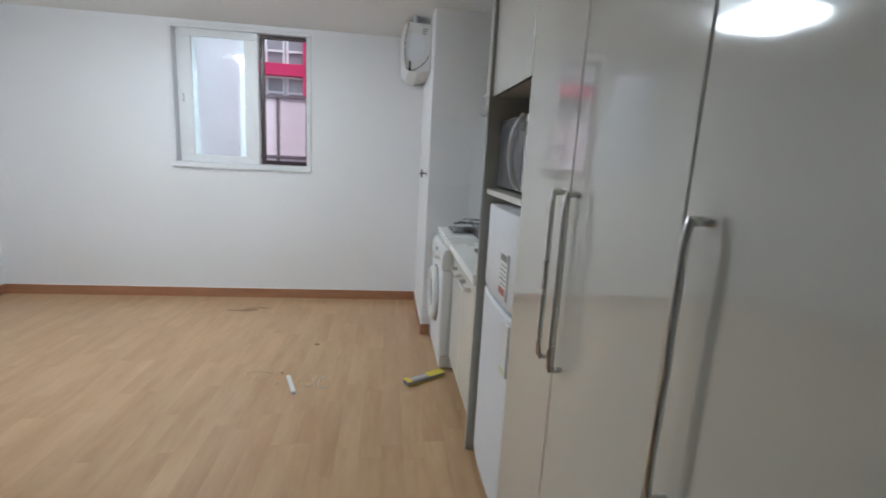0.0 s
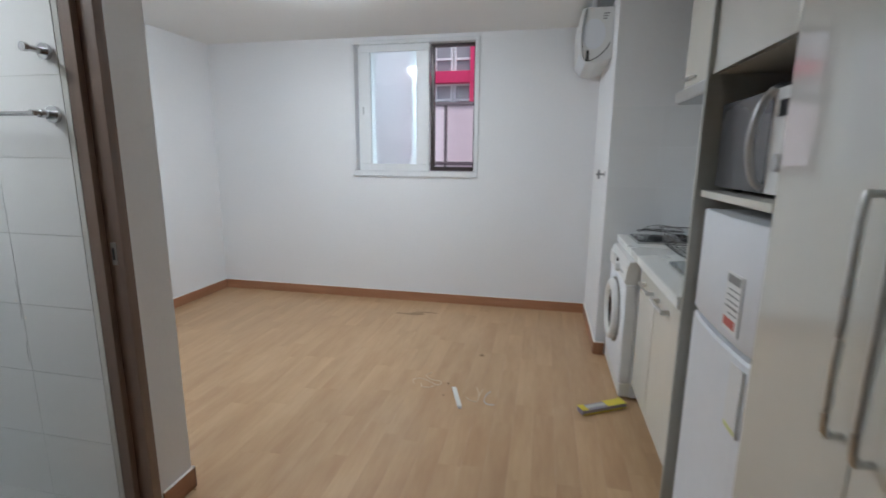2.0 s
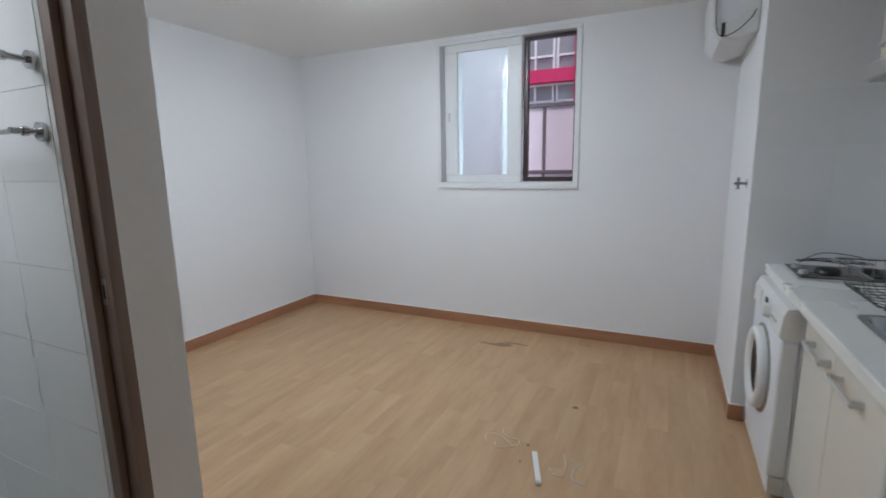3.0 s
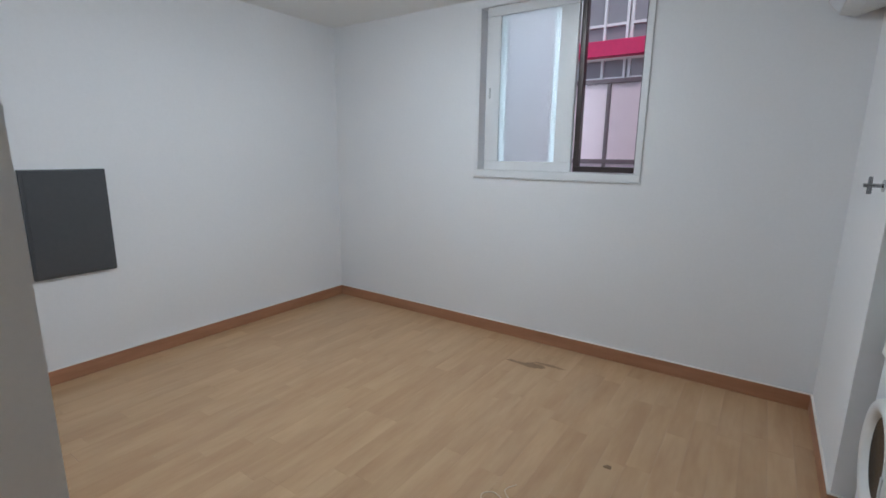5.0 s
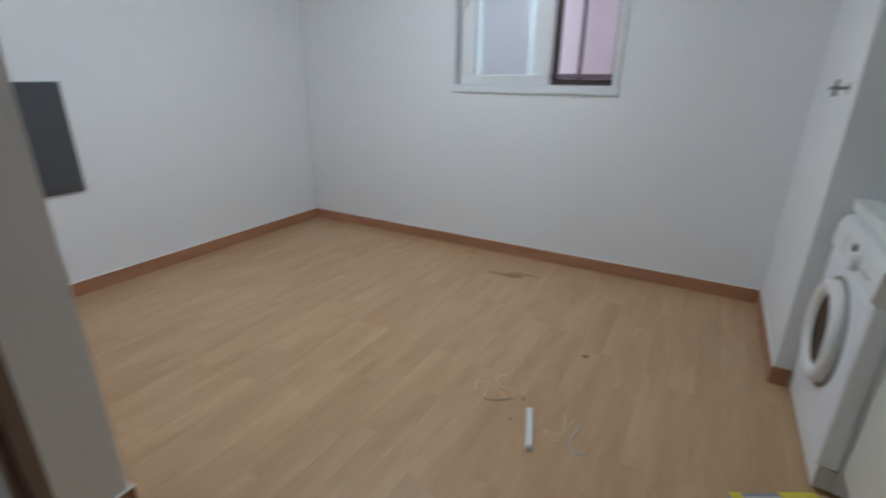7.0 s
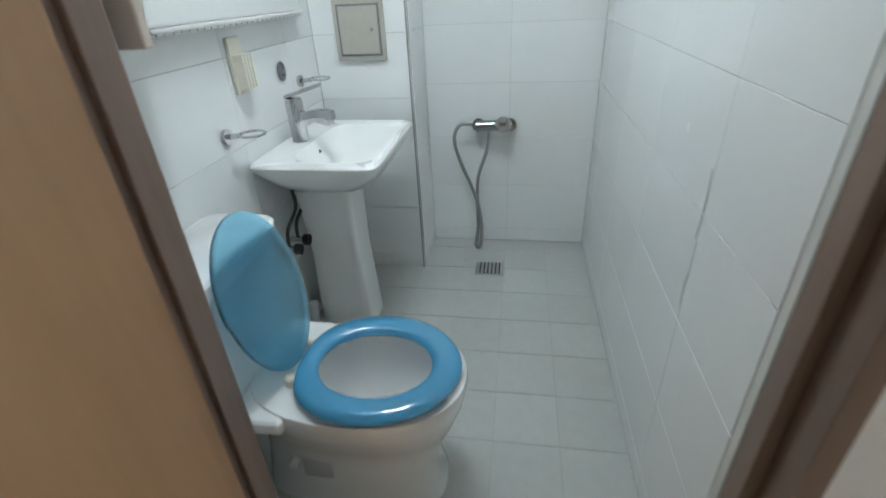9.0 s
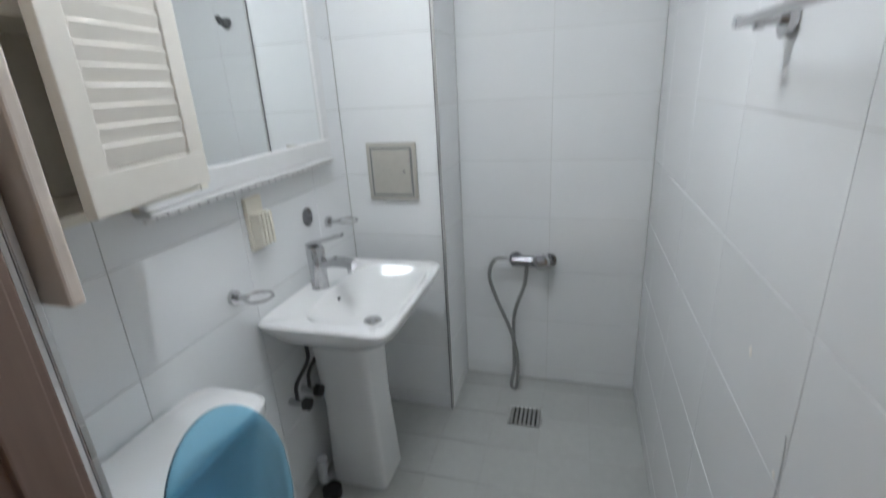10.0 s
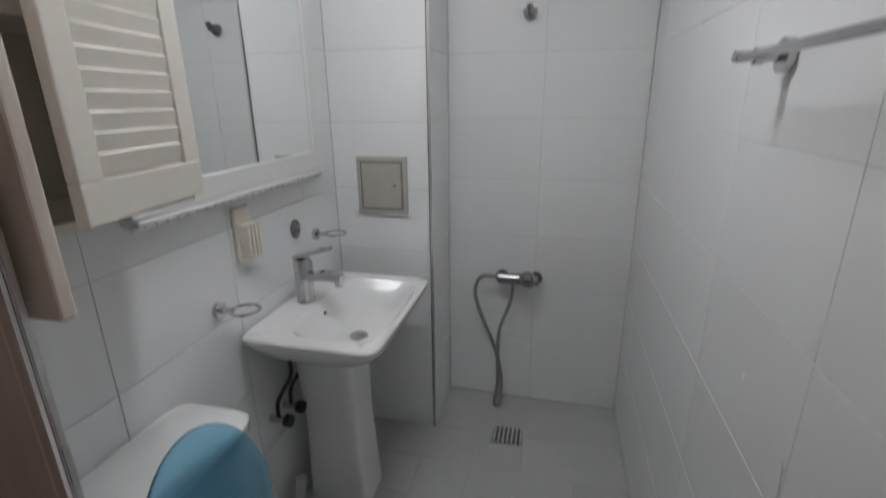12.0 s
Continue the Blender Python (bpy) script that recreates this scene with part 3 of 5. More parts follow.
def build_worktop():
    w = thing("worktop", "cream kitchen worktop over cabinets and washing machine", "worktop")
    # slab with cut-outs for sink and hob
    sx0, sx1, sy0, sy1 = 0.86, 1.185, 2.31, 2.81
    bm = B()
    xs, ys = (CF, sx0, sx1, XK - 0.002), (2.187, sy0, sy1, PIER - 0.002)
    top = [[bm.verts.new((x, y, TOP)) for y in ys] for x in xs]
    for i in range(3):
        for j in range(3):
            if (i, j) != (1, 1):
                bm.faces.new((top[i][j], top[i + 1][j], top[i + 1][j + 1], top[i][j + 1]))
    down = bmesh.ops.extrude_face_region(bm, geom=list(bm.faces))["geom"]
    bmesh.ops.translate(bm, vec=(0, 0, -0.042), verts=[v for v in down if isinstance(v, bmesh.types.BMVert)])
    part("slab", bm, WORKTOP, w, "", False)
    part("front_lip", rod(B(), (CF + 0.001, 2.188, TOP - 0.006), (CF + 0.001, PIER - 0.003, TOP - 0.006), 0.006, sides=12), WORKTOP, w)
    part("front_seal", box(B(), CF + 0.006, CF + 0.02, 2.19, 2.99, TOP - 0.052, TOP - 0.0425), BRUSHED, w, "", False)
    s = thing("kitchen_sink", "stainless steel kitchen sink set into the worktop", "sink")
    bm = B()
    loft(bm, [oval(1.022, 2.56, TOP + 0.003, 0.18, 0.265, 40, 8), oval(1.022, 2.56, TOP + 0.004, 0.16, 0.245, 40, 8), oval(1.022, 2.56, TOP - 0.01, 0.152, 0.237, 40, 8),
              oval(1.022, 2.56, TOP - 0.15, 0.14, 0.225, 40, 7), oval(1.022, 2.56, TOP - 0.165, 0.11, 0.19, 40, 5), oval(1.022, 2.56, TOP - 0.17, 0.03, 0.03, 40)], True, False)
    part("bowl", bm, STEEL_SINK, s)
    part("drain", rod(B(), (1.022, 2.56, TOP - 0.169), (1.022, 2.56, TOP - 0.160), 0.04, sides=24), CHROME, s)
    # hob
    h = thing("hob", "black two-ring gas hob with a steel edge and knobs", "hob")
    part("frame", box(B(), 0.797, 1.225, 3.297, 3.597, TOP + 0.0005, TOP + 0.010, 0.003), BRUSHED, h, "steel edge")
    part("plate", box(B(), 0.804, 1.218, 3.304, 3.590, TOP + 0.0105, TOP + 0.014, 0.002), BLACK_GLASS, h, "black hob surface")
    for cx, cy in ((0.935, 3.455), (1.12, 3.455)):
        part("burner", loft(B(), [oval(cx, cy, TOP + 0.0145, 0.05, 0.05, 24), oval(cx, cy, TOP + 0.026, 0.045, 0.045, 24), oval(cx, cy, TOP + 0.032, 0.03, 0.03, 24)]), BLACK_PLASTIC, h)
    for cy in (3.375, 3.505):
        part("knob", loft(B(), [oval(0.828, cy, TOP + 0.0145, 0.019, 0.019, 20), oval(0.828, cy, TOP + 0.030, 0.017, 0.017, 20)]), SILVER_PLASTIC, h)


build_worktop()


def build_dish_rack():
    r = thing("dish_rack", "empty chrome wire dish rack on the worktop", "dish rack")
    x0, x1, y0, y1 = 0.925, 1.205, 2.87, 3.20
    z0 = TOP + 0.018
    def loop(z, g):
        return [(x0 - g, y0 - g, z), (x1 + g, y0 - g, z), (x1 + g, y1 + g, z), (x0 - g, y1 + g, z), (x0 - g, y0 - g, z)]
    part("top_rim", tube(B(), loop(z0 + 0.095, 0.03), 0.0034, 8), DARK_CHROME, r)
    part("bottom_rim", tube(B(), loop(z0, 0.0), 0.003, 8), DARK_CHROME, r)
    for i in range(8):
        x = x0 + (x1 - x0) * (i + 0.5) / 8
        part("wire", tube(B(), smooth_path([(x, y0 - 0.03, z0 + 0.095), (x, y0, z0), (x, (y0 + y1) / 2, z0 - 0.004), (x, y1, z0), (x, y1 + 0.03, z0 + 0.095)], 3), 0.0022, 6), DARK_CHROME, r)
    for i in range(7):
        y = y0 + (y1 - y0) * (i + 0.5) / 7
        part("wire", tube(B(), smooth_path([(x0 - 0.03, y, z0 + 0.095), (x0, y, z0), ((x0 + x1) / 2, y, z0 - 0.004), (x1, y, z0), (x1 + 0.03, y, z0 + 0.095)], 3), 0.0022, 6), DARK_CHROME, r)
    for x in (x0 + 0.03, x1 - 0.03):
        for y in (y0 + 0.03, y1 - 0.03):
            part("foot", rod(B(), (x, y, TOP + 0.0005), (x, y, z0 - 0.002), 0.005, sides=10), RUBBER, r)
    c = thing("power_cord", "tangled dark power cord lying on the hob", "cable")
    pts = []
    rng = random.Random(5)
    for k in range(20):
        a = k * 0.95
        pts.append((0.965 + (0.10 + 0.04 * rng.random()) * math.cos(a), 3.505 + (0.045 + 0.03 * rng.random()) * math.sin(a), TOP + 0.034 + 0.006 * (k % 3) + 0.034 * rng.random()))
    part("cord", tube(B(), smooth_path(pts, 5), 0.0019, 7), RUBBER, c)
    part("plug", box(B(), 1.015, 1.065, 3.335, 3.370, TOP + 0.0335, TOP + 0.058, 0.006), BLACK_PLASTIC, c, "black plug")


build_dish_rack()


def build_washer():
    w = thing("washing_machine", "white front-loading washing machine under the worktop", "washing machine")
    x, y0, y1, z1 = 0.690, 3.000, 3.596, 0.798
    part("body", box(B(), x + 0.075, 1.20, y0, y1, 0.018, z1, 0.006), WHITE_ENAMEL, w)
    part("front_panel", box(B(), x + 0.012, x + 0.0745, y0 + 0.001, y1 - 0.001, 0.10, 0.668, 0.012, 3), WHITE_ENAMEL, w)
    part("kick_panel", box(B(), x + 0.018, x + 0.0745, y0 + 0.003, y1 - 0.003, 0.02, 0.097, 0.006, 2), WHITE_PLASTIC, w)
    # slanted control panel
    bm = B()
    prof = [(x + 0.0745, 0.671), (x + 0.012, 0.671), (x + 0.004, 0.682), (x + 0.012, 0.765), (x + 0.026, 0.792), (x + 0.0745, z1 + 0.002)]
    loft(bm, [[(a, y, z) for a, z in prof] for y in (y0 - 0.001, y0 + 0.006, y1 - 0.006, y1 + 0.001)])
    cp = part("control_panel", bm, WHITE_PLASTIC, w)
    part("dial", loft(B(), [[(x + 0.007, 3.225 + 0.030 * math.cos(a), 0.722 + 0.030 * math.sin(a)) for a in [2 * math.pi * k / 24 for k in range(24)]],
                            [(x - 0.018, 3.225 + 0.026 * math.cos(a), 0.722 + 0.026 * math.sin(a)) for a in [2 * math.pi * k / 24 for k in range(24)]]]), WHITE_PLASTIC, cp, "round white programme dial")
    part("display", box(B(), x + 0.003, x + 0.009, 3.285, 3.315, 0.738, 0.760, 0.001, 1), BLACK_GLASS, cp)
    part("drawer", box(B(), x + 0.003, x + 0.012, 3.42, 3.58, 0.69, 0.762, 0.004), WHITE_PLASTIC, cp)
    for i in range(4):
        part("button", box(B(), x + 0.002, x + 0.010, 3.085 + 0.025 * i, 3.10 + 0.025 * i, 0.715, 0.722, 0.001, 1), GREY_PLASTIC, cp)
    # porthole
    cy, cz = 3.305, 0.440
    def ring(r, dx):
        return [(x + dx, cy + r * math.cos(2 * math.pi * k / 48), cz + r * math.sin(2 * math.pi * k / 48)) for k in range(48)]
    bm = loft(B(), [ring(0.180, 0.013), ring(0.181, -0.010), ring(0.177, -0.022), ring(0.168, -0.028), ring(0.152, -0.028), ring(0.138, -0.022), ring(0.128, -0.010), ring(0.122, 0.008)], False, False)
    door = part("door", bm, WHITE_PLASTIC, w, "round white porthole door")
    part("door_glass", loft(B(), [ring(0.1275, -0.008), ring(0.105, 0.000), ring(0.05, 0.006), ring(0.004, 0.009)], True, False), BLACK_GLASS, door, "dark domed door glass")
    # dark ring paints the shadow in the gap round the door
    part("door_rim", loft(B(), [ring(0.196, 0.012), ring(0.196, 0.007), ring(0.1825, 0.004), ring(0.1825, 0.012)], False, False), VENT_GAP_SHADE, door)
    part("door_latch", box(B(), x - 0.031, x - 0.026, cy - 0.168, cy - 0.150, cz - 0.03, cz + 0.03, 0.003), GREY_PLASTIC, door)
    for yy in (y0 + 0.05, y1 - 0.05):
        part("foot", rod(B(), (x + 0.12, yy, 0), (x + 0.12, yy, 0.019), 0.02), RUBBER, w)


build_washer()


def build_upper():
    for y0, y1 in ((2.19, 2.75),):
        u = thing("wall_cabinet", "white kitchen wall cabinet with a steel handle", "cabinet", "kitchen wall cabinets")
        part("body", box(B(), 0.985, XK - 0.002, y0, y1, 1.70, ZC - 0.004), CARCASE, u, "", False)
        d = part("door", box(B(), 0.965, 0.984, y0 + 0.002, y1 - 0.002, 1.70, ZC - 0.01, 0.002), CABINET_PANEL, u)
        c_handle_h(0.965, y1 - 0.20, y1 - 0.06, 1.745, d)
    u = thing("wall_cabinet", "white kitchen wall cabinet above the cooker hood", "cabinet", "kitchen wall cabinets")
    part("body", box(B(), 0.985, XK - 0.002, 2.75, 3.30, 1.70, ZC - 0.004), CABINET_PANEL, u, "", False)
    d = part("door", box(B(), 0.965, 0.984, 2.752, 3.298, 1.70, ZC - 0.01, 0.002), CABINET_PANEL, u)
    c_handle_h(0.965, 3.10, 3.24, 1.745, d)
    h = thing("cooker_hood", "slim grey cooker hood under the wall cabinet", "cooker hood")
    part("hood_body", box(B(), 0.945, XK - 0.004, 2.755, 3.345, 1.632, 1.698, 0.004), WHITE_PLASTIC, h)
    part("front_trim", box(B(), 0.936, 0.9445, 2.755, 3.345, 1.636, 1.690, 0.002), BRUSHED, h, "brushed front trim")
    part("filter", box(B(), 0.94, XK - 0.05, 2.80, 3.30, 1.626, 1.6315, 0.002), STEEL_SINK, h, "metal grease filter")


def c_handle_h(x, y0, y1, z, parent):
    bm = tube(B(), smooth_path([(x, y0, z), (x - 0.022, y0 + 0.004, z), (x - 0.028, (y0 + y1) / 2, z), (x - 0.022, y1 - 0.004, z), (x, y1, z)], 5), 0.006, 10)
    part("handle", bm, BRUSHED, parent, "curved steel handle")


build_upper()


def build_ac():
    a = thing("air_conditioner", "white wall-mounted air conditioner with a hanging cord", "air conditioner")
    y0, y1, zb, zt = 3.86, 4.50, 1.955, 2.308
    prof = [(XE - 0.001, zb + 0.03), (XE - 0.10, zb), (XE - 0.16, zb + 0.015), (XE - 0.208, zb + 0.075), (XE - 0.216, zt - 0.06), (XE - 0.20, zt - 0.012), (XE - 0.18, zt), (XE - 0.001, zt)]
    def sec(y, s):
        cx, cz = XE - 0.11, (zb + zt) / 2
        return [(min(XE - 0.001, cx + (x - cx) * s), y, cz + (z - cz) * s) for x, z in prof]
    part("body", loft(B(), [sec(y0, 0.965), sec(y0 + 0.008, 1.0), sec(y1 - 0.008, 1.0), sec(y1, 0.965)]), WHITE_PLASTIC, a)
    part("outlet_flap", loft(B(), [[(XE - 0.163, y, zb + 0.016), (XE - 0.206, y, zb + 0.070), (XE - 0.209, y, zb + 0.068), (XE - 0.166, y, zb + 0.013)] for y in (y0 + 0.05, y1 - 0.05)]), WHITE_ENAMEL, a)
    part("end_cap", loft(B(), [[(XE - 0.125 + 0.075 * math.cos(t), y0 - 0.0005 - d, zb + 0.185 + 0.095 * math.sin(t)) for t in [2 * math.pi * k / 28 for k in range(28)]] for d in (0, 0.004)]), WHITE_ENAMEL, a, "raised oval end cap")
    part("slot", box(B(), XE - 0.165, XE - 0.148, y0 - 0.004, y0 + 0.001, zb + 0.018, zb + 0.085, 0.001, 1), BLACK_PLASTIC, a, "dark slot")
    pts = [(XE - 0.175, y0 - 0.006, zt - 0.01), (XE - 0.195, y0 - 0.012, zb + 0.22), (XE - 0.19, y0 - 0.012, zb + 0.08), (XE - 0.165, y0 - 0.014, zb + 0.018), (XE - 0.10, y0 - 0.014, zb + 0.035), (XE - 0.04, y0 - 0.012, zb + 0.09), (XE - 0.02, y0 - 0.006, zb + 0.13)]
    part("cord", tube(B(), smooth_path(pts, 6), 0.003, 7), RUBBER, a, "dark hanging cord")
    part("conduit", tube(B(), smooth_path([(XE - 0.12, y0 + 0.03, zt - 0.002), (XE - 0.12, y0 + 0.03, zt + 0.02), (XE - 0.12, y0 + 0.03, ZC - 0.001)], 4), 0.022, 12), GREY_PLASTIC, a, "grey conduit to the ceiling")
    for i in range(3):
        part("print_line", box(B(), XE - 0.07, XE - 0.03 - 0.008 * i, y0 - 0.001, y0 + 0.002, zt - 0.045 - 0.016 * i, zt - 0.038 - 0.016 * i), GREY_INK_SHADE, a, "", False)


build_ac()


def build_valve():
    v = thing("gas_valve", "small chrome lever valve on the wall corner", "valve")
    y, z = 3.765, 1.230
    part("rose", rod(B(), (XE - 0.006, y, z), (XE - 0.0005, y, z), 0.022, sides=20), CHROME, v)
    part("spindle", rod(B(), (XE - 0.058, y, z), (XE - 0.006, y, z), 0.007, sides=12), DARK_CHROME, v)
    part("lever", rod(B(), (XE - 0.040, y - 0.004, z - 0.03), (XE - 0.040, y + 0.004, z + 0.03), 0.0075, 0.006, sides=10), DARK_CHROME, v)


build_valve()


def build_room_light():
    c = thing("ceiling_light", "square white LED ceiling light, switched on", "ceiling light")
    x, y, h = -1.14, 3.06, 0.205
    part("frame", box(B(), x - h, x + h, y - h, y + h, ZC - 0.018, ZC - 0.001, 0.006), WHITE_PLASTIC, c)
    part("diffuser", box(B(), x - h + 0.004, x + h - 0.004, y - h + 0.004, y + h - 0.004, ZC - 0.085, ZC - 0.0185, 0.02, 3), ROOM_GLOW, c, "glowing diffuser")


build_room_light()


def build_wall_panel():
    p = thing("wall_panel", "dark grey flat panel hung on the white wall", "panel")
    part("panel_body", box(B(), XW + 0.001, XW + 0.022, 2.30, 2.695, 0.615, 1.212, 0.004), PANEL_GREY, p)
    part("panel_face", box(B(), XW + 0.0225, XW + 0.026, 2.315, 2.68, 0.63, 1.197, 0.002, 1), PANEL_GREY, p)


build_wall_panel()


# ---- things on the floor ----
def build_floor_clutter():
    s = thing("white_strip", "short white plastic cable duct lying on the floor", "cable duct")
    m = pose(-0.178, 2.815, 0.001, 0, 0, 19)
    bm = box(B(), -0.012, 0.012, -0.105, 0.105, 0.0, 0.015, 0.002)
    ob = part("duct", bm, WHITE_PLASTIC, s)
    ob2 = part("duct_end", box(B(), -0.009, 0.009, -0.118, -0.105, 0.001, 0.012, 0.001, 1), GREY_PLASTIC, s)
    s.matrix_world = m
    k = thing("cutter_box", "yellow and grey-violet boxed tool lying by the cabinet", "box")
    bm = box(B(), -0.135, 0.135, -0.028, 0.028, 0.001, 0.030, 0.004)
    part("box_body", bm, VIOLET, k)
    part("yellow_end", box(B(), 0.02, 0.137, -0.0295, 0.0295, 0.0305, 0.033, 0.001, 1), YELLOW, k, "yellow print")
    part("yellow_end", box(B(), -0.137, -0.10, -0.0295, 0.0295, 0.0305, 0.033, 0.001, 1), YELLOW, k, "yellow print")
    part("grey_strip", box(B(), -0.098, 0.018, -0.012, 0.014, 0.0305, 0.0325, 0.001, 1), GREY_PLASTIC, k, "", False)
    part("yellow_side", box(B(), -0.134, 0.134, -0.0305, -0.0285, 0.004, 0.012, 0.0005, 1), YELLOW, k, "yellow print")
    k.matrix_world = pose(0.609, 2.87, 0, 0, 0, 30)
    rng = random.Random(3)
    cords = (("loose cream cord lying in loops on the floor", [[(-0.455, 2.925), (-0.475, 2.965), (-0.445, 3.0), (-0.40, 2.985), (-0.35, 2.955), (-0.32, 2.935), (-0.30, 2.955), (-0.31, 2.985), (-0.36, 2.995), (-0.40, 3.02), (-0.41, 3.05), (-0.385, 3.09)],
                                                              [(-0.415, 2.935), (-0.40, 2.895), (-0.36, 2.90), (-0.325, 2.93), (-0.305, 2.935)]]),
             ("short cream cord ends lying on the floor", [[(-0.125, 2.835), (-0.10, 2.80), (-0.065, 2.80), (-0.055, 2.845), (-0.07, 2.92), (-0.085, 2.955)], [(-0.045, 2.945), (-0.05, 2.90), (-0.06, 2.84)]]),
             ("thin grey cord end lying on the floor", [[(0.0, 2.93), (-0.02, 2.87), (-0.022, 2.81), (0.0, 2.78), (0.035, 2.785)]]))
    for label, runs in cords:
        c = thing("loose_cable", label, "cable")
        for run in runs:
            part("cord", tube(B(), smooth_path([(x, y, 0.0026 + 0.0022 * (i % 2)) for i, (x, y) in enumerate(run)], 6), 0.0024, 6), CREAM_CORD if "cream" in label else GREY_PLASTIC, c)
    for cx, cy, r in ((-0.112, 3.425, 0.019), (-0.258, 2.972, 0.008), (-0.259, 2.831, 0.006)):
        d = thing("debris", "small dark crumb on the floor", "debris", "floor crumbs")
        pts = [(cx + r * (0.6 + 0.6 * rng.random()) * math.cos(a), cy + r * (0.6 + 0.6 * rng.random()) * math.sin(a)) for a in [2 * math.pi * i / 9 for i in range(9)]]
        part("crumb", loft(B(), [[(x, y, 0.0006) for x, y in pts], [(cx + (x - cx) * 0.6, cy + (y - cy) * 0.6, 0.005) for x, y in pts]]), DIRT, d)
    # worn scuffs in the vinyl
    for cx, cy, w, h in ((-0.85, 4.145, 0.13, 0.020), (-0.69, 4.215, 0.10, 0.014), (-0.775, 4.165, 0.07, 0.032)):
        d = thing("floor_scuff", "brown worn scuff on the vinyl floor", "stain", "floor scuffs")
        pts = [(cx + w * (0.7 + 0.5 * rng.random()) * math.cos(a), cy + h * (0.6 + 0.7 * rng.random()) * math.sin(a)) for a in [2 * math.pi * i / 16 for i in range(16)]]
        part("scuff", loft(B(), [[(x, y, 0.0003) for x, y in pts], [(x, y, 0.0010) for x, y in pts]]), SCUFF, d, "", False)


SCUFF = material("scuff", (0.33, 0.21, 0.12), 0.6, vary=0.25, grain=120)
build_floor_clutter()


STRIKE = material("dull_strike", (0.36, 0.34, 0.32), 0.4, 0.6)


# ---- bathroom door ----
def build_door():
    d = tagged(new("door_1"), "wood-grain bathroom door standing open on the corridor", "door", kind="structure")
    bm = B()
    for y0, y1, s in ((SJ - 0.035, SJ, 1), (NJ, NJ + 0.035, -1)):
        box(bm, XB - 0.004 if s > 0 else XB + 0.016, XC + 0.012, y0, y1, 0, HEAD + 0.035, 0.003, 2)
        ya, yb = (SJ, SJ + 0.013) if s > 0 else (YBN + BATH_NORTH + 0.004, NJ)
        box(bm, XB + (0.012 if s > 0 else 0.0206), XC - 0.045, ya, yb, 0, HEAD, 0.003, 2)
    box(bm, XB - 0.004, XC + 0.012, SJ, NJ, HEAD, HEAD + 0.035, 0.003, 2)
    part("door_frame", bm, JAMB_WOOD, d, "brown wood-grain door frame")
    st = part("strike_plate", box(B(), XC - 0.034, XC - 0.012, NJ - 0.002, NJ + 0.001, 0.975, 1.05, 0.001, 1), STRIKE, d, "steel strike plate")
    part("latch_hole", box(B(), XC - 0.028, XC - 0.019, NJ - 0.003, NJ - 0.0022, 0.992, 1.033), BLACK_PLASTIC, st, "", False)
    L, H = 0.68, 2.02
    bm = box(B(), 0.004, L, -0.036, 0.0, 0.008, H, 0.003, 2)
    leaf = part("leaf", bm, DOOR_WOOD, d, "wood-grain door leaf with moulded panels")
    for z0, z1 in ((0.20, 0.70), (1.16, 1.86)):
        for side in (0.0, -0.036):
            o = 0.004 if side == 0 else -0.004
            bm = B()
            for a, b, c, e in ((0.19, L - 0.13, z0, z0 + 0.022), (0.19, L - 0.13, z1 - 0.022, z1), (0.19, 0.212, z0 + 0.022, z1 - 0.022), (L - 0.152, L - 0.13, z0 + 0.022, z1 - 0.022)):
                box(bm, a, b, min(side, side + o * 2), max(side, side + o * 2), c, e, 0.003, 1)
            part("moulding", bm, DOOR_WOOD, leaf)
    for side, o in ((0.0, 1), (-0.036, -1)):
        part("rose", rod(B(), (L - 0.065, side, 1.0), (L - 0.065, side + 0.010 * o, 1.0), 0.026, sides=24), BRUSHED, leaf)
        pts = [(L - 0.065, side + 0.008 * o, 1.0), (L - 0.065, side + 0.045 * o, 1.0), (L - 0.078, side + 0.058 * o, 1.0), (L - 0.12, side + 0.060 * o, 1.0), (L - 0.175, side + 0.056 * o, 0.998)]
        part("lever", tube(B(), smooth_path(pts, 5), 0.0095, 12), BRUSHED, leaf, "brushed steel lever handle")
    for z in (0.25, 1.80):
        part("hinge", rod(B(), (0.0, 0.006, z - 0.05), (0.0, 0.006, z + 0.05), 0.007, sides=12), BROWN_ALU, leaf)
    leaf.matrix_local = pose(XC + 0.016, SJ + 0.055, 0, 0, 0, -4)
    part("threshold", box(B(), XB - 0.004, XC + 0.012, SJ, NJ, -0.02, 0.012, 0.004), JAMB_WOOD, d, "brown door sill")


build_door()


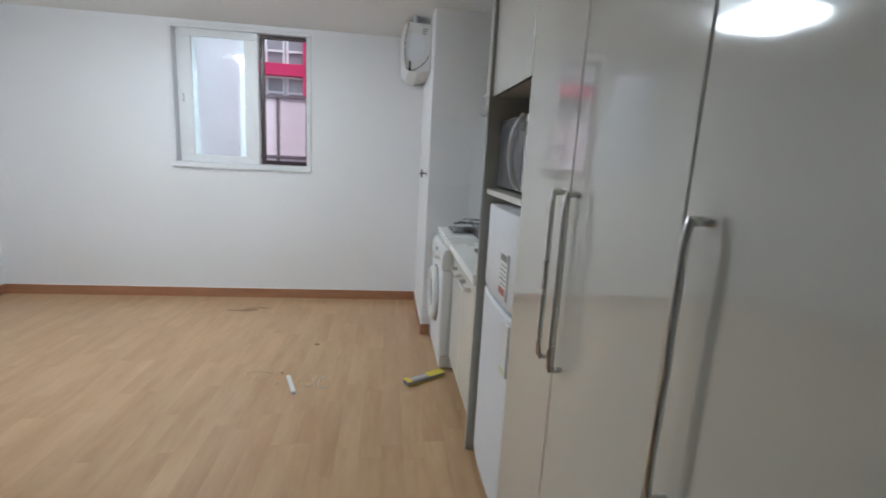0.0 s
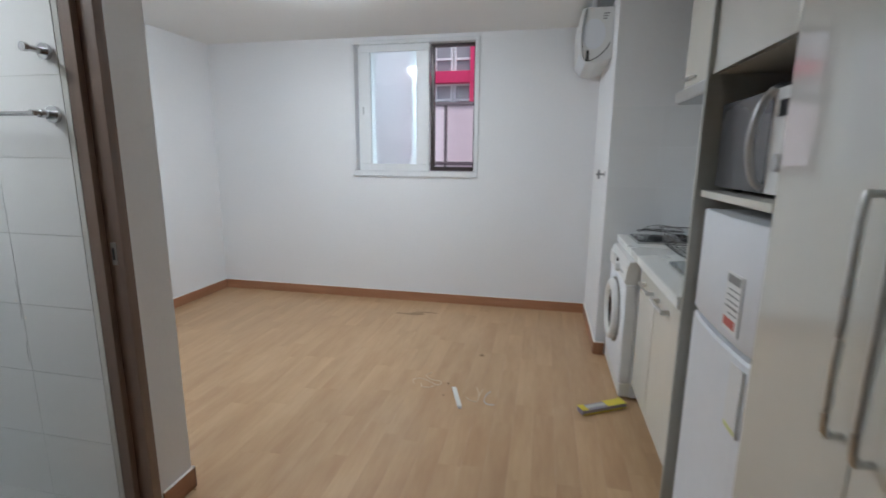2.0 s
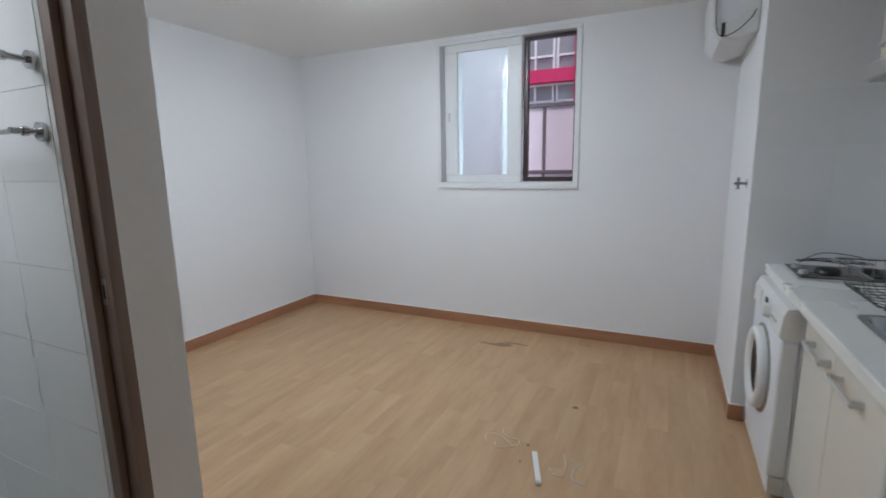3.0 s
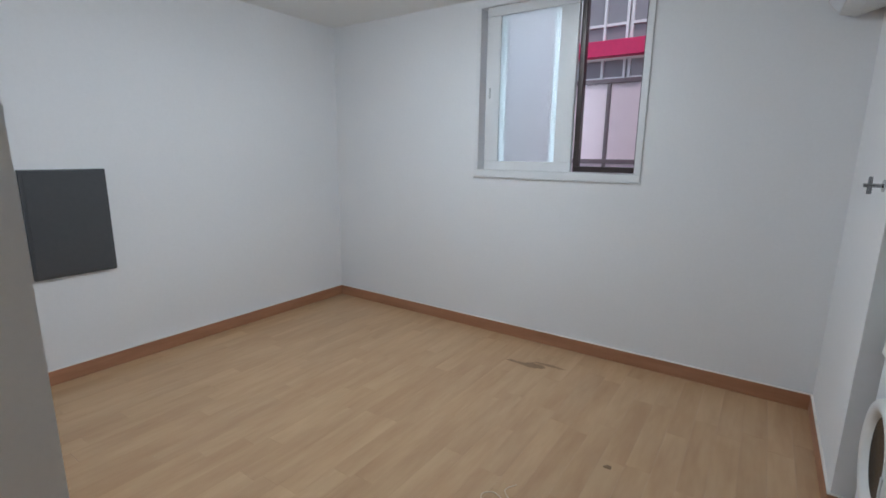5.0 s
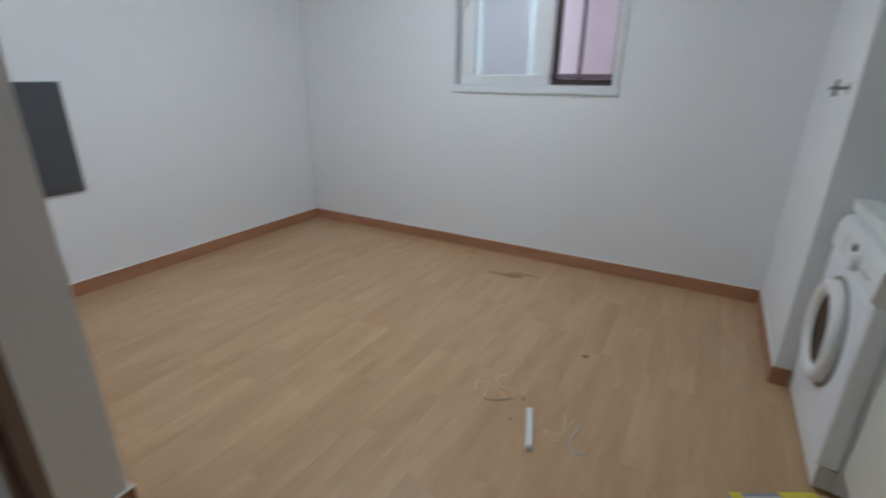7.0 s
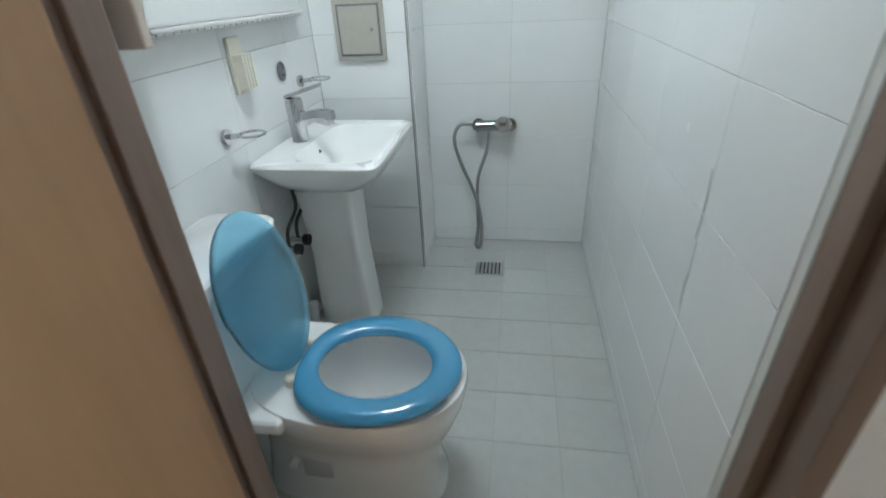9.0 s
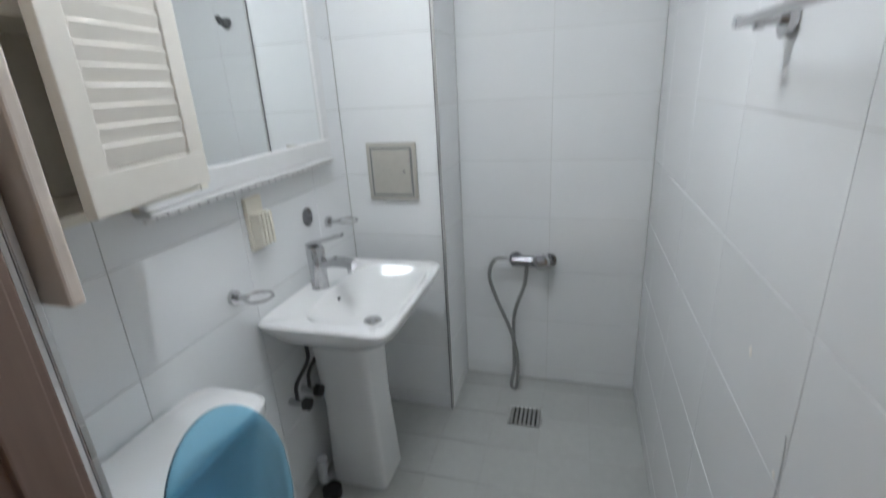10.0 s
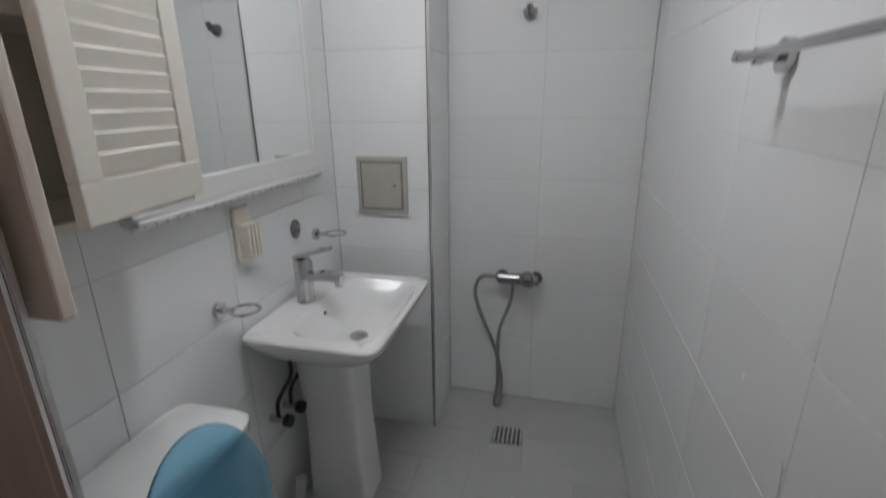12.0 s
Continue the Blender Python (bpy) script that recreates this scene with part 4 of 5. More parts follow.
# ---- bathroom things ----
def build_toilet():
    t = thing("toilet", "white ceramic toilet with a raised blue seat lid", "toilet")
    cx, yb = -1.476, YBS
    bm = loft(B(), [oval(cx, yb + 0.105, 0.365, 0.185, 0.085, 40, 6), oval(cx, yb + 0.105, 0.38, 0.192, 0.092, 40, 6), oval(cx, yb + 0.108, 0.665, 0.205, 0.102, 40, 6), oval(cx, yb + 0.108, 0.675, 0.20, 0.098, 40, 6)])
    part("tank", bm, CERAMIC, t)
    bm = loft(B(), [oval(cx, yb + 0.109, 0.676, 0.208, 0.106, 40, 6), oval(cx, yb + 0.109, 0.684, 0.213, 0.1085, 40, 6), oval(cx, yb + 0.109, 0.708, 0.213, 0.1085, 40, 6), oval(cx, yb + 0.109, 0.716, 0.205, 0.101, 40, 6)])
    part("tank_lid", bm, CERAMIC, t)
    part("flush_lever", tube(B(), smooth_path([(cx + 0.19, yb + 0.16, 0.62), (cx + 0.232, yb + 0.16, 0.62), (cx + 0.24, yb + 0.20, 0.615), (cx + 0.24, yb + 0.245, 0.608)], 5), 0.008, 10), CHROME, t, "chrome flush lever")
    # pedestal and bowl
    cyb = 0.885
    bm = B()
    loft(bm, [oval(cx, 0.825, 0.0, 0.122, 0.260, 48, 3), oval(cx, 0.825, 0.02, 0.119, 0.257, 48, 3), oval(cx, 0.82, 0.14, 0.104, 0.238, 48, 2.6), oval(cx, 0.85, 0.24, 0.135, 0.258, 48, 2.4),
              oval(cx, 0.868, 0.32, 0.172, 0.268, 48, 2.3), oval(cx, 0.872, 0.375, 0.183, 0.275, 48, 2.3), oval(cx, 0.872, 0.392, 0.180, 0.272, 48, 2.3), oval(cx, 0.90, 0.393, 0.135, 0.195, 48),
              oval(cx, 0.90, 0.36, 0.128, 0.188, 48), oval(cx, 0.89, 0.26, 0.09, 0.13, 48), oval(cx, 0.87, 0.19, 0.05, 0.06, 48)])
    part("bowl", bm, CERAMIC, t)
    part("shelf", box(B(), cx - 0.185, cx + 0.185, yb + 0.02, 0.745, 0.345, 0.388, 0.015, 3), CERAMIC, t, "ceramic rim under the tank")
    part("side_recess", box(B(), cx + 0.098, cx + 0.112, 0.72, 0.80, 0.10, 0.19, 0.006), GREY_PLASTIC, t, "dark fixing recess")
    part("bolt_cap", rod(B(), (cx + 0.10, 0.70, 0.15), (cx + 0.122, 0.70, 0.15), 0.012, sides=14), CERAMIC, t)
    # seat ring: swept padded section
    bm = B()
    rings = []
    n = 56
    for k in range(n):
        a = 2 * math.pi * k / n
        c, s = math.cos(a), math.sin(a)
        ro = (0.188 * math.copysign(abs(c) ** (1 if s > 0 else 0.75), c), 0.205 * s * (1.05 if s > 0 else 0.93))
        ri = (0.112 * c, 0.142 * s)
        sec = []
        for j in range(12):
            b = 2 * math.pi * j / 12
            f = 0.5 + 0.5 * math.cos(b)
            sec.append((cx + ri[0] + (ro[0] - ri[0]) * f, 0.918 + ri[1] + (ro[1] - ri[1]) * f, 0.412 + 0.018 * math.sin(b)))
        rings.append(sec)
    vs = [[bm.verts.new(p) for p in ring] for ring in rings]
    for k in range(n):
        for j in range(12):
            bm.faces.new((vs[k][j], vs[(k + 1) % n][j], vs[(k + 1) % n][(j + 1) % 12], vs[k][(j + 1) % 12]))
    part("seat", bm, BLUE_SEAT, t, "glossy blue plastic seat ring")
    # raised lid
    bm = B()
    shape = []
    for k in range(48):
        a = 2 * math.pi * k / 48
        c, s = math.cos(a), math.sin(a)
        shape.append((0.158 * c * (1.0 if s > 0 else 0.97), 0.205 + 0.205 * s))
    lay = []
    for d, sc in ((0.004, 0.05), (0.004, 0.5), (0.0035, 0.85), (0.002, 0.96), (0.004, 1.0), (0.009, 1.0), (0.0105, 0.975), (0.0095, 0.88), (0.0092, 0.65), (0.009, 0.35), (0.009, 0.05)):
        lay.append([(x * sc, -d, 0.205 + (z - 0.205) * sc) for x, z in shape])
    loft(bm, lay)
    lid = part("lid", bm, BLUE_LID, t, "translucent blue lid leaning on the tank")
    lid.matrix_local = pose(cx - 0.012, 0.722, 0.405, 13, 0, 0)
    for dx in (-0.068, 0.068):
        part("hinge", loft(B(), [oval(cx + dx, 0.728, 0.389, 0.016, 0.020, 16), oval(cx + dx, 0.728, 0.415, 0.015, 0.018, 16), oval(cx + dx, 0.728, 0.422, 0.008, 0.010, 16)]), IVORY, t, "pale hinge")
    part("supply_hose", tube(B(), smooth_path([(cx + 0.17, yb + 0.10, 0.366), (cx + 0.20, yb + 0.14, 0.26), (cx + 0.16, yb + 0.06, 0.16), (cx + 0.17, yb + 0.002, 0.15)], 6), 0.007, 8), RUBBER, t, "dark supply hose")


build_toilet()


def build_basin():
    b = thing("wash_basin", "white ceramic pedestal wash basin with a chrome tap", "wash basin")
    cx, y0, y1, z = -2.185, YBS + 0.004, 0.842, 0.765
    cy = (y0 + y1) / 2
    rx, ry = 0.285, (y1 - y0) / 2
    bm = B()
    loft(bm, [oval(cx, cy - 0.03, z - 0.140, 0.10, 0.10, 48, 3), oval(cx, cy - 0.02, z - 0.118, 0.19, 0.16, 48, 3.4), oval(cx, cy - 0.004, z - 0.066, 0.255, ry - 0.02, 48, 5), oval(cx, cy, z - 0.02, rx - 0.004, ry - 0.002, 48, 12),
              oval(cx, cy, z - 0.006, rx, ry, 48, 12), oval(cx, cy, z, rx - 0.006, ry - 0.006, 48, 12), oval(cx, cy + 0.045, z - 0.002, 0.235, 0.145, 48, 4.5), oval(cx, cy + 0.045, z - 0.012, 0.225, 0.136, 48, 4.5),
              oval(cx, cy + 0.04, z - 0.07, 0.175, 0.11, 48, 3.2), oval(cx, cy + 0.035, z - 0.108, 0.10, 0.07, 48, 2.4), oval(cx, cy + 0.035, z - 0.112, 0.03, 0.03, 48)])
    part("bowl", bm, CERAMIC, b)
    bm = loft(B(), [oval(cx - 0.01, 0.575, 0.0, 0.092, 0.11, 40, 9), oval(cx - 0.01, 0.575, 0.02, 0.090, 0.108, 40, 9), oval(cx - 0.008, 0.57, 0.34, 0.080, 0.098, 40, 8), oval(cx, 0.565, z - 0.125, 0.092, 0.105, 40, 8)])
    part("pedestal", bm, CERAMIC, b)
    part("drain", loft(B(), [oval(cx, cy + 0.035, z - 0.1115, 0.031, 0.031, 24), oval(cx, cy + 0.035, z - 0.107, 0.028, 0.028, 24), oval(cx, cy + 0.035, z - 0.104, 0.016, 0.016, 24)]), CHROME, b)
    part("overflow", rod(B(), (cx, cy - 0.088, z - 0.042), (cx, cy - 0.080, z - 0.046), 0.010, sides=16), BLACK_PLASTIC, b, "dark overflow hole")
    tp = thing("basin_tap", "chrome single-lever mixer tap on the basin", "tap")
    ty = y0 + 0.065
    part("tap_body", loft(B(), [oval(cx, ty, z + 0.0005, 0.030, 0.030, 24), oval(cx, ty, z + 0.008, 0.028, 0.028, 24), oval(cx, ty, z + 0.06, 0.029, 0.029, 24), oval(cx, ty, z + 0.135, 0.031, 0.031, 24), oval(cx, ty, z + 0.148, 0.024, 0.024, 24)]), CHROME, tp)
    bm = loft(B(), [[(cx + dx, ty + 0.01 + l, z + zz + dz) for dx, dz in ((-0.018, -0.012), (0.018, -0.012), (0.016, 0.013), (-0.016, 0.013))] for l, zz in ((0.0, 0.082), (0.055, 0.094), (0.10, 0.094), (0.125, 0.086))])
    part("spout", bm, CHROME, tp)
    part("aerator", rod(B(), (cx, ty + 0.122, z + 0.060), (cx, ty + 0.122, z + 0.080), 0.012, sides=16), CHROME, tp)
    bm = loft(B(), [[(cx + dx * w, ty + l, z + zz + dz) for dx, dz in ((-0.02, -0.005), (0.02, -0.005), (0.018, 0.006), (-0.018, 0.006))] for l, zz, w in ((-0.024, 0.152, 1.0), (0.03, 0.166, 0.9), (0.105, 0.188, 0.6))])
    part("tap_lever", bm, CHROME, tp)
    tr = thing("basin_trap", "dark hoses and stop valves under the basin", "pipework")
    for dx in (0.10, 0.175):
        xx = cx + dx
        part("stop_valve", rod(B(), (xx, YBS + 0.001, 0.42), (xx, YBS + 0.055, 0.42), 0.012, sides=14), CHROME, tr)
        part("valve_wheel", rod(B(), (xx, YBS + 0.055, 0.42), (xx, YBS + 0.075, 0.42), 0.021, sides=14), BLACK_PLASTIC, tr, "black valve wheel")
        part("hose", tube(B(), smooth_path([(xx, YBS + 0.03, 0.432), (xx + 0.01, YBS + 0.045, 0.50), (xx - 0.05, YBS + 0.06, 0.56), (xx - 0.03, YBS + 0.07, 0.655)], 6), 0.0065, 8), RUBBER, tr, "dark flexible hose")
    part("waste_pipe", tube(B(), smooth_path([(cx + 0.03, 0.455, 0.0), (cx + 0.135, 0.47, 0.06), (cx + 0.14, 0.48, 0.16)], 5), 0.018, 10), GREY_PLASTIC, tr)
    part("floor_collar", rod(B(), (cx + 0.14, 0.50, 0.0), (cx + 0.14, 0.50, 0.03), 0.035, sides=18), BLACK_PLASTIC, tr)


build_basin()


def build_mirror_cabinet():
    c = thing("mirror_cabinet", "ivory bathroom cabinet with a louvred door ajar and mirror", "mirror cabinet")
    yb, yf = YBS, YBS + 0.195
    x0, xm, x1 = -1.276, -1.635, -2.440
    z0, z1, zf, zt = 1.168, 1.945, 1.222, 2.10
    part("side_panel", box(B(), x0 + 0.0005, x0 + 0.0195, yb + 0.001, 0.752, 1.164, zt, 0.005, 3), SIDE_BOARD, c, "deep faded brownish side board")
    part("side_panel", box(B(), xm - 0.018, xm, yb + 0.037, yf - 0.002, zf, zt), IVORY, c, "", False)
    part("back_panel", box(B(), xm + 0.001, x0 - 0.001, yb + 0.001, yb + 0.012, zf, zt), CABINET_BACK, c, "", False)
    for z in (zf, 1.50, 1.80, zt - 0.015):
        part("shelf", box(B(), xm + 0.001, x0 - 0.001, yb + 0.013, yf - 0.004, z, z + 0.015), CABINET_BACK if z > zf else IVORY, c, "", False)
    # mirror half
    part("mirror_backing", box(B(), x1 + 0.002, xm - 0.001, yb + 0.001, yb + 0.022, z0 + 0.002, z1 - 0.002), IVORY, c, "", False)
    part("mirror", box(B(), x1 + 0.045, xm - 0.03, yb + 0.0225, yb + 0.027, z0 + 0.06, z1 - 0.045), MIRROR, c, "silvered mirror", False)
    bm = B()
    for a, b, e, g in ((x1, xm - 0.001, z0, z0 + 0.062), (x1, xm - 0.001, z1 - 0.047, z1), (x1, x1 + 0.047, z0 + 0.062, z1 - 0.047), (xm - 0.045, xm - 0.001, z0 + 0.062, z1 - 0.047)):
        box(bm, a, b, yb + 0.001, yb + 0.036, e, g, 0.006, 2)
    part("mirror_frame", bm, IVORY_WHITE, c, "white moulded mirror frame")
    part("ledge", box(B(), x1 - 0.004, xm - 0.001, yb + 0.001, yb + 0.048, z0 - 0.012, z0 - 0.001, 0.004), IVORY_WHITE, c)
    for i in range(27):
        part("bead", rod(B(), (x1 + 0.012 + 0.03 * i, yb + 0.042, z0 - 0.0138), (x1 + 0.036 + 0.03 * i, yb + 0.042, z0 - 0.0138), 0.0042, sides=10), IVORY_WHITE, c)
    # louvred door, hinged at the mirror side
    W, z0d, z1d = 0.266, 1.236, 2.095
    bm = B()
    for a, b, e, g in ((0, W, z0d, z0d + 0.06), (0, W, z1d - 0.05, z1d), (0, 0.042, z0d + 0.06, z1d - 0.05), (W - 0.042, W, z0d + 0.06, z1d - 0.05)):
        box(bm, a, b, 0.0, 0.02, e, g, 0.003, 2)
    door = part("louvre_door", bm, LOUVRE, c, "ivory louvred door standing ajar")
    n = 27
    for i in range(n):
        zc = z0d + 0.078 + (z1d - z0d - 0.146) * i / (n - 1)
        bm = box(B(), 0.0425, W - 0.0425, -0.003, 0.003, -0.0170, 0.0170, 0.002, 1)
        slat = part("slat", bm, LOUVRE, door)
        slat.matrix_local = pose(0, 0.0135, zc, -9, 0, 0)
    part("door_back", box(B(), 0.0425, W - 0.0425, 0.0005, 0.0025, z0d + 0.061, z1d - 0.051), LOUVRE, door, "", False)
    door.matrix_local = pose(xm + 0.002, yf + 0.003, 0, 0, 0, 8.5)


CABINET_BACK = material("cabinet_inside", (0.74, 0.71, 0.63), 0.6, vary=0.06)
build_mirror_cabinet()


def build_bath_fixtures():
    # access panel
    p = thing("access_panel", "grey metal access panel in the tiled shaft wall", "access panel")
    x = XSHAFT
    part("frame", box(B(), x + 0.0005, x + 0.016, 0.522, 0.722, 0.972, 1.192, 0.003), ACCESS, p)
    part("flap", box(B(), x + 0.0165, x + 0.022, 0.545, 0.700, 0.997, 1.168, 0.002), ACCESS, p)
    part("groove", box(B(), x + 0.0165, x + 0.0175, 0.537, 0.708, 0.989, 1.176), GREY_INK_SHADE, p, "", False)
    part("lock", rod(B(), (x + 0.022, 0.675, 1.085), (x + 0.025, 0.675, 1.085), 0.006, sides=12), CHROME, p)
    # corner trim
    t = tagged(new("trim"), "bright metal corner trim on the tiled shaft", "trim", kind="structure")
    part("trim_strip", box(B(), XSHAFT - 0.006, XSHAFT + 0.004, YSHAFT - 0.006, YSHAFT + 0.004, 0.0, ZBC, 0.002), BRUSHED, t)
    # dark strip stands in for the shadow along the trim's edge
    part("shadow_gap", box(B(), XSHAFT + 0.0008, XSHAFT + 0.0022, YSHAFT - 0.0105, YSHAFT - 0.0065, 0.0, ZBC), GREY_INK_SHADE, t, "dark strip painted as shade beside the trim", False)
    part("trim_strip", box(B(), XBE - 0.010, XBE - 0.001, SB - 0.0325, SB - 0.0295, 0.0, ZBC, 0.001, 1), BRUSHED, t)
    # soap dispenser, knob, tumbler holders
    s = thing("soap_dispenser", "small ivory plastic dispenser on the tiled wall", "dispenser")
    part("back_plate", box(B(), -2.035, -1.965, YBS + 0.0005, YBS + 0.014, 0.965, 1.12, 0.004), IVORY, s)
    for i in range(4):
        part("rib", box(B(), -2.03 + 0.0165 * i, -2.02 + 0.0165 * i, YBS + 0.0145, YBS + 0.045, 0.98, 1.075, 0.003), IVORY, s)
    k = thing("chrome_fitting", "round chrome fitting on the tiled wall", "fitting")
    part("disc", loft(B(), [[(-2.272 + r * math.cos(a), YBS + d, 0.985 + r * 1.15 * math.sin(a)) for a in [2 * math.pi * i / 24 for i in range(24)]] for r, d in ((0.028, 0.0005), (0.028, 0.006), (0.016, 0.012))]), DARK_CHROME, k)
    for xx, zz in ((-1.86, 0.872), (-2.40, 0.93)):
        h = thing("tumbler_holder", "chrome ring holder on the tiled wall", "tumbler holder", "chrome ring holders")
        part("rose", rod(B(), (xx, YBS + 0.0005, zz), (xx, YBS + 0.012, zz), 0.021, sides=20), CHROME, h)
        part("arm", rod(B(), (xx, YBS + 0.012, zz), (xx, YBS + 0.05, zz + 0.004), 0.008, sides=12), CHROME, h)
        ring = [(xx + 0.036 * math.cos(a), YBS + 0.086 + 0.036 * math.sin(a), zz + 0.008) for a in [2 * math.pi * i / 24 for i in range(25)]]
        part("ring", tube(B(), ring, 0.004, 8), CHROME, h)
    # shower mixer with hose
    m = thing("shower_mixer", "chrome wall shower mixer with a hanging hose", "shower mixer")
    mx, my, mz = XBW, 1.135, 0.63
    for dy in (-0.075, 0.075):
        part("wall_rose", rod(B(), (mx + 0.0005, my + dy, mz), (mx + 0.02, my + dy, mz), 0.030, sides=20), DARK_CHROME, m)
        part("elbow", rod(B(), (mx + 0.02, my + dy, mz), (mx + 0.055, my + dy, mz + 0.006), 0.016, sides=14), DARK_CHROME, m)
    part("mixer_body", rod(B(), (mx + 0.062, my - 0.085, mz + 0.01), (mx + 0.062, my + 0.085, mz + 0.01), 0.024, sides=20), DARK_CHROME, m)
    part("cartridge", loft(B(), [[(mx + d, my + 0.045 + r * math.cos(a), mz + 0.014 + 0.25 * (d - 0.06) + r * math.sin(a)) for a in [2 * math.pi * q / 24 for q in range(24)]] for d, r in ((0.058, 0.030), (0.085, 0.037), (0.108, 0.036), (0.118, 0.026))]), CHROME, m, "round chrome valve head")
    part("mixer_lever", loft(B(), [[(mx + d, my + 0.045 + w * u, mz + h + 0.007 * v) for u, v in ((-1, -1), (1, -1), (1, 1), (-1, 1))] for d, h, w in ((0.100, 0.045, 0.020), (0.135, 0.052, 0.017), (0.172, 0.044, 0.012))]), DARK_CHROME, m, "flat chrome lever")
    pts = [(mx + 0.07, my - 0.02, mz + 0.0), (mx + 0.075, my - 0.03, mz - 0.10), (mx + 0.07, my - 0.075, mz - 0.25), (mx + 0.07, my - 0.078, mz - 0.42), (mx + 0.085, my - 0.075, mz - 0.52), (mx + 0.11, my - 0.085, mz - 0.605),
           (mx + 0.12, my - 0.06, mz - 0.60), (mx + 0.09, my - 0.058, mz - 0.48), (mx + 0.085, my - 0.09, mz - 0.33), (mx + 0.085, my - 0.15, mz - 0.18), (mx + 0.085, my - 0.185, mz - 0.06), (mx + 0.08, my - 0.16, mz + 0.015), (mx + 0.07, my - 0.10, mz + 0.02)]
    part("hose", tube(B(), smooth_path(pts, 7), 0.0085, 9), HOSE, m, "grey ribbed shower hose")
    # shower holder
    h = thing("shower_holder", "small chrome hand-shower holder on the wall", "holder")
    bm = loft(B(), [[(XBW + d, 1.14 + w * math.cos(a), 1.715 + hh * (math.sin(a) * 1.15 if math.sin(a) < 0 else 0.45 * math.sin(a)) - 0.01 * d) for a in [2 * math.pi * i / 20 for i in range(20)]] for d, w, hh in ((0.0005, 0.022, 0.030), (0.012, 0.028, 0.032), (0.035, 0.022, 0.020), (0.045, 0.014, 0.012))])
    part("holder_body", bm, DARK_CHROME, h)
    part("socket", rod(B(), (XBW + 0.047, 1.14, 1.70), (XBW + 0.062, 1.14, 1.73), 0.012, sides=14), DARK_CHROME, h)
    # towel rail
    r = thing("towel_rail", "chrome towel rail on the tiled wall", "towel rail")
    zr = 1.452
    for xx in (-1.755, -1.247):
        part("rose", rod(B(), (xx, YBN - 0.012, zr), (xx, YBN - 0.0005, zr), 0.026, sides=24), CHROME, r)
        part("post", rod(B(), (xx, YBN - 0.075, zr), (xx, YBN - 0.012, zr), 0.009, sides=14), CHROME, r)
        part("collar", rod(B(), (xx, YBN - 0.048, zr), (xx, YBN - 0.036, zr), 0.013, sides=16), CHROME, r)
    part("bar", rod(B(), (-1.77, YBN - 0.068, zr - 0.002), (-1.236, YBN - 0.068, zr - 0.002), 0.0068, sides=14), CHROME, r)
    k = thing("robe_hook", "chrome robe hook on the tiled wall", "hook")
    part("rose", rod(B(), (-1.247, YBN - 0.012, 1.635), (-1.247, YBN - 0.0005, 1.635), 0.024, sides=24), CHROME, k)
    part("stem", rod(B(), (-1.247, YBN - 0.06, 1.637), (-1.247, YBN - 0.012, 1.635), 0.009, sides=14), CHROME, k)
    part("knob", rod(B(), (-1.247, YBN - 0.07, 1.637), (-1.247, YBN - 0.058, 1.637), 0.013, sides=16), CHROME, k)
    # floor drain
    d = thing("floor_drain", "square steel floor drain grate", "drain")
    part("frame", box(B(), -2.665, -2.545, 1.065, 1.205, 0.0006, 0.004, 0.001, 1), BRUSHED, d)
    for i in range(7):
        part("slat", box(B(), -2.655, -2.555, 1.074 + 0.0185 * i, 1.085 + 0.0185 * i, 0.0042, 0.007, 0.001, 1), BRUSHED, d)
    part("pit", box(B(), -2.657, -2.553, 1.072, 1.198, 0.0041, 0.0048), BLACK_PLASTIC, d, "dark pit", False)
    # ceiling fan
    v = thing("exhaust_fan", "round white exhaust fan in the bathroom ceiling", "fan")
    part("fan_plate", box(B(), -2.85, -2.63, 1.22, 1.47, ZBC - 0.012, ZBC - 0.001, 0.004), WHITE_PLASTIC, v)
    part("fan_ring", loft(B(), [oval(-2.74, 1.345, ZBC - 0.0125, 0.09, 0.09, 32), oval(-2.74, 1.345, ZBC - 0.022, 0.085, 0.085, 32), oval(-2.74, 1.345, ZBC - 0.020, 0.06, 0.06, 32), oval(-2.74, 1.345, ZBC - 0.013, 0.058, 0.058, 32)]), VENT_GAP_SHADE, v, "grey-brown fan grille")
    part("fan_hub", loft(B(), [oval(-2.74, 1.345, ZBC - 0.0235, 0.056, 0.056, 28), oval(-2.74, 1.345, ZBC - 0.028, 0.05, 0.05, 28)]), WHITE_PLASTIC, v, "white fan cover")
    # light
    l = thing("bathroom_light", "white oblong bathroom ceiling light, switched on", "ceiling light")
    x0, x1, y0, y1 = -1.82, -1.71, 0.74, 1.17
    part("frame", box(B(), x0 - 0.015, x1 + 0.015, y0 - 0.015, y1 + 0.015, ZBC - 0.02, ZBC - 0.001, 0.006), WHITE_PLASTIC, l)
    part("diffuser", box(B(), x0, x1, y0, y1, ZBC - 0.045, ZBC - 0.0205, 0.010, 3), BATH_GLOW, l, "glowing diffuser")


HOSE = material("hose_steel", (0.30, 0.30, 0.29), 0.42, 0.5, vary=0.2, grain=300)
ACCESS = material("access_metal", (0.50, 0.48, 0.43), 0.4, 0.3, vary=0.06)
build_bath_fixtures()


# ---- tiles and planks ----
def piece(name, me, m, parent):
    ob = new(name, me)
    ob.parent = parent
    ob.matrix_local = m
    return ob


